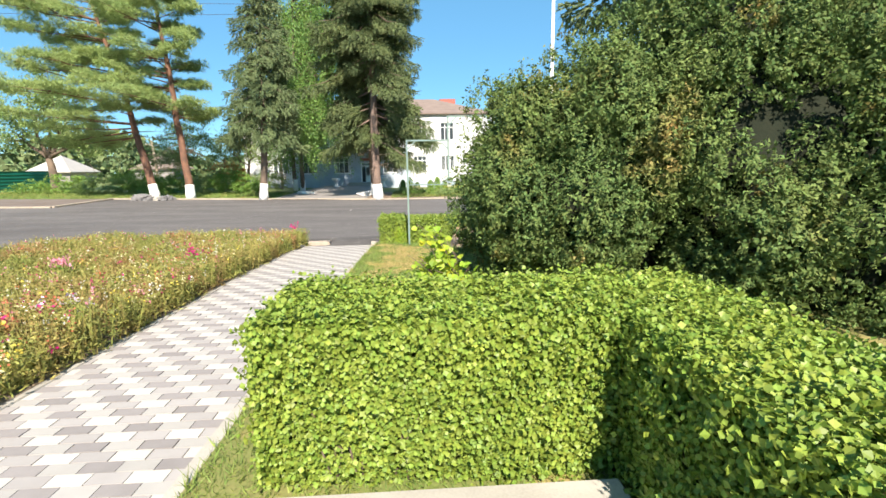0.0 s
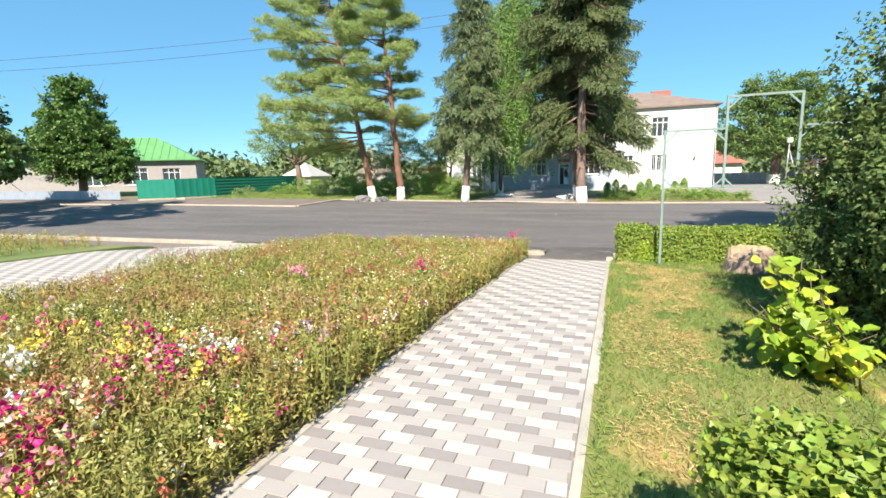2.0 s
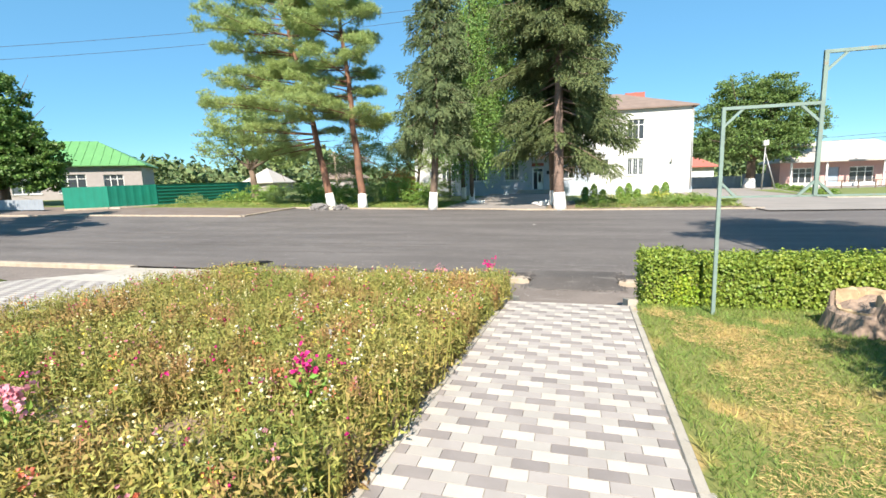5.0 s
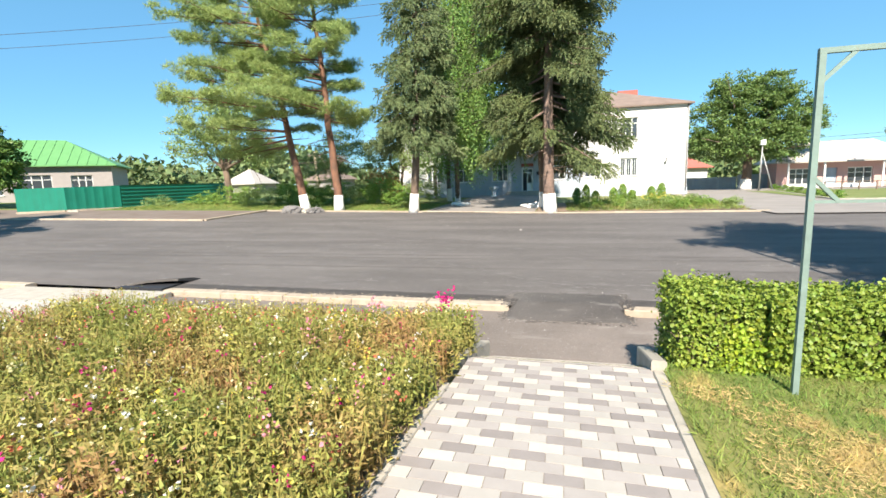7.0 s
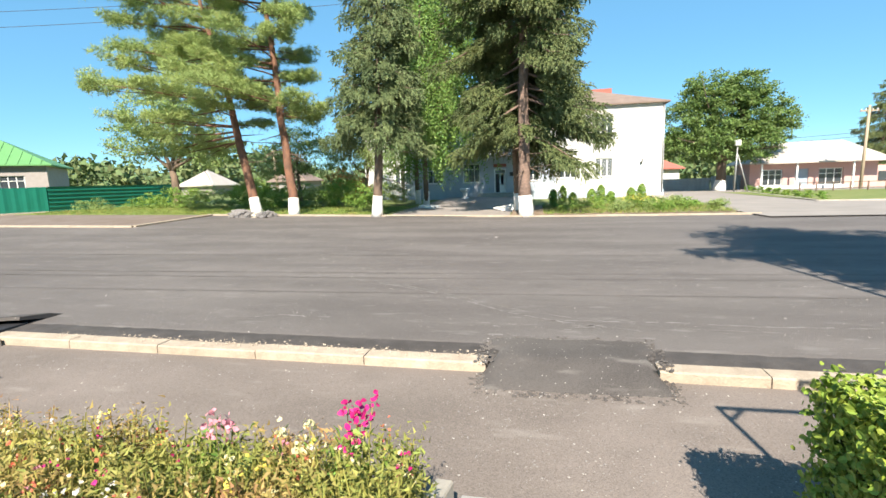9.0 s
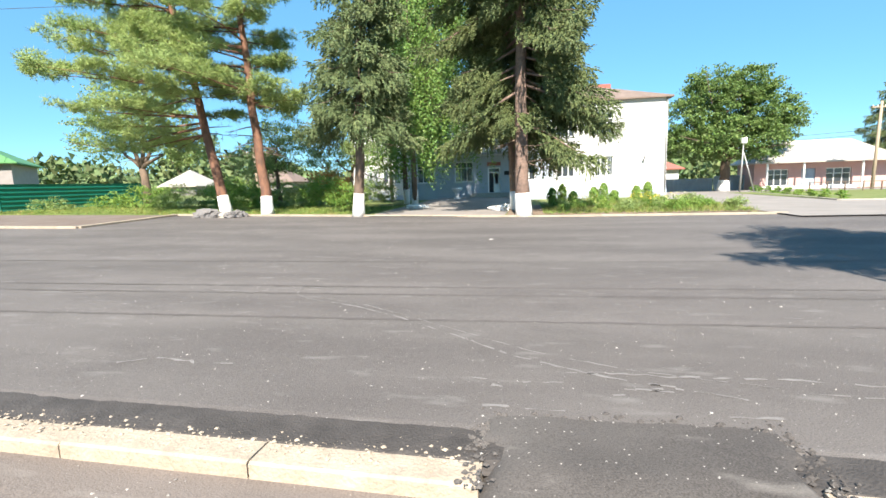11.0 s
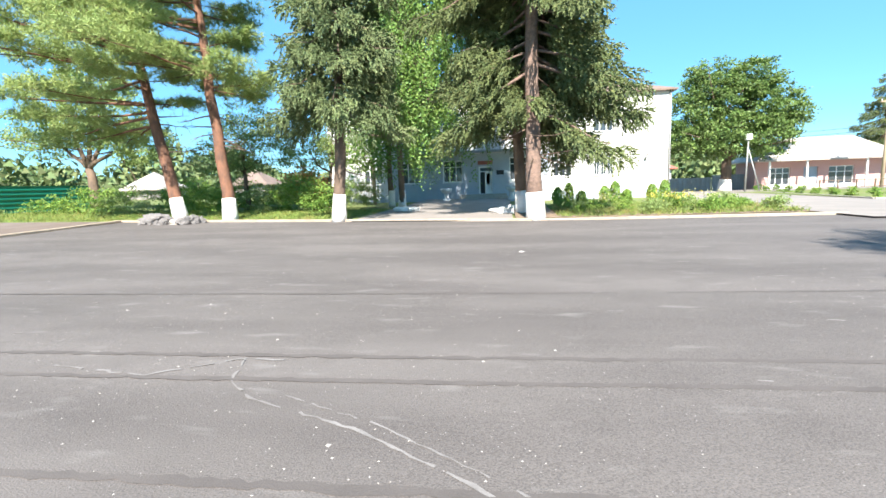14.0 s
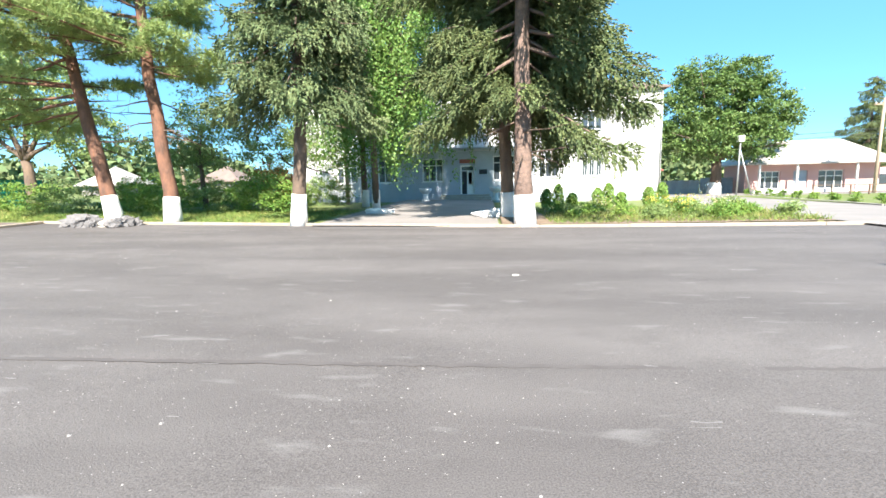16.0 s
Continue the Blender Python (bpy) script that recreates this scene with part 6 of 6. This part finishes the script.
rz = lambda x, y: far_z(x, y) + 0.012
grit("road_grit", "pale stone chips strewn over the asphalt", strewn(1200, -14, 10, 14.9, 33, rz, 120), 0.004, 0.03, 121)
grit("road_grit", "fine pale grit on the near asphalt", strewn(5000, -9, 3, 14.8, 23, rz, 122), 0.003, 0.015, 123)
grit("footway_grit", "pale grit on the old footway", strewn(1200, -9, 2, 12.3, 14.25, lambda x, y: -0.1, 124), 0.004, 0.02, 125)
grit("kerb_rubble", "pale crumbled stone along the kerb", [(a, kerb_y(a) + 0.11 + 0.3 * abs(b) ** 1.5 * (1 if b > 0 else -0.5), 0.004) for a, b, _ in strewn(1000, -8.6, -2.7, -1, 1, lambda x, y: 0, 126)], 0.006, 0.038, 127, LIMESTONE)
def ramp_rim(n, seed):
    q = np.random.default_rng(seed)
    t = q.random(n)
    side = q.integers(0, 4, n)
    x = np.where(side == 0, -2.62 + q.normal(0, 0.05, n), np.where(side == 1, -0.76 + q.normal(0, 0.05, n), -2.65 + 1.95 * t))
    y = np.where(side < 2, 13.8 + 1.1 * t, np.where(side == 2, 13.76 + q.normal(0, 0.06, n), 14.98 + q.normal(0, 0.07, n)))
    z = np.where(y < 14.2, -0.096, 0.015)
    return np.column_stack([x, y, z])


grit("ramp_rubble", "dark tarmac crumbs round the ramp", ramp_rim(900, 128), 0.01, 0.055, 129, ASPHALT_PATCH)
grit("ramp_grit", "pale stone chips round the tarmac ramp", ramp_rim(160, 136), 0.006, 0.028, 137)
grit("footway_grit", "crumbled pale grit on the worn footway", strewn(1500, -2.9, 0.2, 12.3, 13.8, lambda x, y: -0.098, 138), 0.004, 0.018, 139, DUST)
rock(-3.35, 25.1, 0.0, 0.06, 0.05, 0.035, 5, CHIP, "white pebble lying on the asphalt", "stone", 2)


def ribbon(pts, w, seed, material=DUST, label="thin pale dusty scrape on the asphalt", lo=0.2, whole=0.8):
    """A thin dusty scrape on the road."""
    q = np.random.default_rng(seed)
    dense = []
    for (a, b) in zip(pts, pts[1:]):
        m = max(2, int(math.hypot(b[0] - a[0], b[1] - a[1]) / 0.08))
        for i in range(m):
            dense.append((a[0] + (b[0] - a[0]) * i / m + q.normal(0, 0.008), a[1] + (b[1] - a[1]) * i / m + q.normal(0, 0.008)))
    v, f = [], []
    for i, (x, y) in enumerate(dense[:-1]):
        dx, dy = dense[i + 1][0] - x, dense[i + 1][1] - y
        ln = math.hypot(dx, dy) + 1e-6
        ww = w * q.uniform(lo, 1)
        v += [(x - dy / ln * ww, y + dx / ln * ww, rz(x, y) + 0.004), (x + dy / ln * ww, y - dx / ln * ww, rz(x, y) + 0.004)]
        if i and q.random() < whole:
            f.append((2 * i - 2, 2 * i - 1, 2 * i + 1, 2 * i))
    if not f:
        return
    tagged(part("dust_trail", np_mesh("dust_trail", v, f, material)), label, "road mark", kind="stuff")


ribbon([(-5.95, 18.85), (-5.8, 18.4), (-5.5, 18.12), (-4.6, 17.75), (-3.85, 17.28), (-3.1, 16.7), (-2.45, 16.15), (-1.7, 15.75), (-0.6, 15.4)], 0.018, 130)
ribbon([(-5.3, 18.2), (-4.45, 17.8), (-3.7, 17.3), (-2.9, 16.72), (-2.3, 16.3), (-1.5, 15.92), (-0.2, 15.6), (1.2, 15.5)], 0.01, 132)
ribbon([(-1.9, 15.85), (-1.2, 15.8), (-0.3, 15.85), (0.8, 15.75), (2.2, 15.8)], 0.02, 133)
ribbon([(-6.3, 15.55), (-5.9, 15.75), (-5.5, 15.7), (-5.25, 15.5)], 0.03, 134)
ribbon([(-7.6, 18.6), (-6.6, 18.45), (-5.95, 18.85), (-5.4, 18.8)], 0.02, 131)
for i in range(16):
    x, y = r.uniform(-3.0, -0.9), r.uniform(14.95, 15.9)
    ribbon([(x, y), (x + r.uniform(0.2, 0.6), y + r.normal(0, 0.03))], r.uniform(0.01, 0.03), 300 + i)
for i, y in enumerate((17.2, 18.45, 18.95, 21.3)):
    ribbon([(-30, y - 0.3), (-12, y - 0.1), (-4, y), (12, y + 0.35), (30, y + 0.7)], 0.045, 135 + i, SEAM, "faint dark seam along the asphalt lanes", 0.5, 1.0)
for i in range(150):
    x, y = r.uniform(-10, 4), r.uniform(14.8, 26)
    ribbon([(x, y), (x + r.uniform(0.1, 0.4), y + r.normal(0, 0.04))], r.uniform(0.006, 0.02), 140 + i)


# ---- pavers, last ----
def paver_mesh(length, width, material, name):
    bm = bmesh.new()
    g = 0.0022
    box(bm, g, length - g, g, width - g, -0.05, 0.0)
    for v in bm.verts:
        if v.co.z > -0.01:
            v.co.x += 0.002 if v.co.x < length / 2 else -0.002
            v.co.y += 0.002 if v.co.y < width / 2 else -0.002
        else:
            v.co.z = -0.05
    top = [v for v in bm.verts if v.co.z > -0.01]
    for v in top:
        v.co.z = 0.0
    bmesh.ops.recalc_face_normals(bm, faces=bm.faces)
    me = bpy.data.meshes.new(name)
    bm.to_mesh(me)
    bm.free()
    me.materials.append(material)
    return me


def paved(left, right, y0, y1, zrow, singles):
    """Courses of 20 x 10 cm pavers: white ones alternate with grey in one course, dark with light grey in the next,
    each course stepped half a stone. left, right: the edges by y. singles: the stretch of y built piece by piece."""
    q = np.random.default_rng(150)
    ys = [y0, *[r_[0] for r_ in zrow if y0 < r_[0] < y1], y1]
    path = part("path" if singles else "walk", sheet("path_bed", [left, right], ys, lambda x, y: along(zrow, y) - 0.008, SAND))
    tagged(path, "path of white, grey and dark concrete pavers" if singles else "wide walk of pale and dark concrete pavers", "path", kind="structure")
    mats = (PAVER_W, PAVER_G, PAVER_D, PAVER_L)
    far = [k.copy() for k in mats]
    for k in far:
        nodes, links = k.node_tree.nodes, k.node_tree.links
        info = next(q_ for q_ in nodes if q_.bl_idname == "ShaderNodeObjectInfo")
        geo = nodes.new("ShaderNodeNewGeometry")
        for q_ in list(info.outputs["Random"].links):
            links.new(geo.outputs["Random Per Island"], q_.to_socket)
    stock = {}
    rest = [[], [], [], []]
    for j in range(math.ceil((y0 - 4.04) / 0.1), int((y1 - 4.04) / 0.1)):
        y = 4.04 + j * 0.1
        x0, x1 = left(y + 0.05), right(y + 0.05)
        z, z2 = along(zrow, y), along(zrow, y + 0.1)
        i = math.floor((x0 - (y + 0.05 - 6.61)) / 0.2)
        while True:
            x = y + 0.05 - 6.61 + i * 0.2
            if x > x1 - 0.01:
                break
            a, b = max(x, x0), min(x + 0.2, x1)
            k = (0 if j % 2 == 0 else 2) if i % 2 == 0 else (1 if j % 2 == 0 else 3)
            if y > 12.0:
                k = 0
            i += 1
            if b - a < 0.03:
                continue
            if singles and singles[0] <= y < singles[1]:
                key = (k, round(b - a, 2))
                if key not in stock:
                    stock[key] = paver_mesh(b - a, 0.1, mats[k], "paver")
                ob = under(new("paver", stock[key]), path)
                ob.location = (a, y, z + q.uniform(-0.0015, 0.0015))
                ob.rotation_euler = (math.atan2(z2 - z, 0.1) + q.normal(0, 0.004), q.normal(0, 0.003), 0)
            else:
                rest[k].append((a + 0.0025, b - 0.0025, y + 0.0025, y + 0.0975, z + q.uniform(-0.0015, 0.0015), z2))
    for k in range(4):
        if not rest[k]:
            continue
        a = np.array(rest[k])
        v = np.zeros((len(a), 8, 3))
        for c, (sx, sy) in enumerate(((0, 0), (1, 0), (1, 1), (0, 1))):
            v[:, c, 0], v[:, c, 1], v[:, c, 2] = a[:, sx], a[:, 2 + sy], a[:, 4 + sy]
            v[:, c + 4] = v[:, c] - np.array([0, 0, 0.04])
        f = np.array([[0, 1, 2, 3], [0, 4, 5, 1], [1, 5, 6, 2], [2, 6, 7, 3], [3, 7, 4, 0]])
        f = (f[None] + (np.arange(len(a)) * 8)[:, None, None]).reshape(-1, 4)
        tagged(part("pavers", np_mesh("pavers", v.reshape(-1, 3), f, far[k]), None, path), kind="stuff")


paved(path_left, path_right, -3.0, 12.15, PATH, (2.4, 6.1))
paved(lambda y: -13.4, lambda y: -8.0, 1.0, 13.3, WALK2, None)
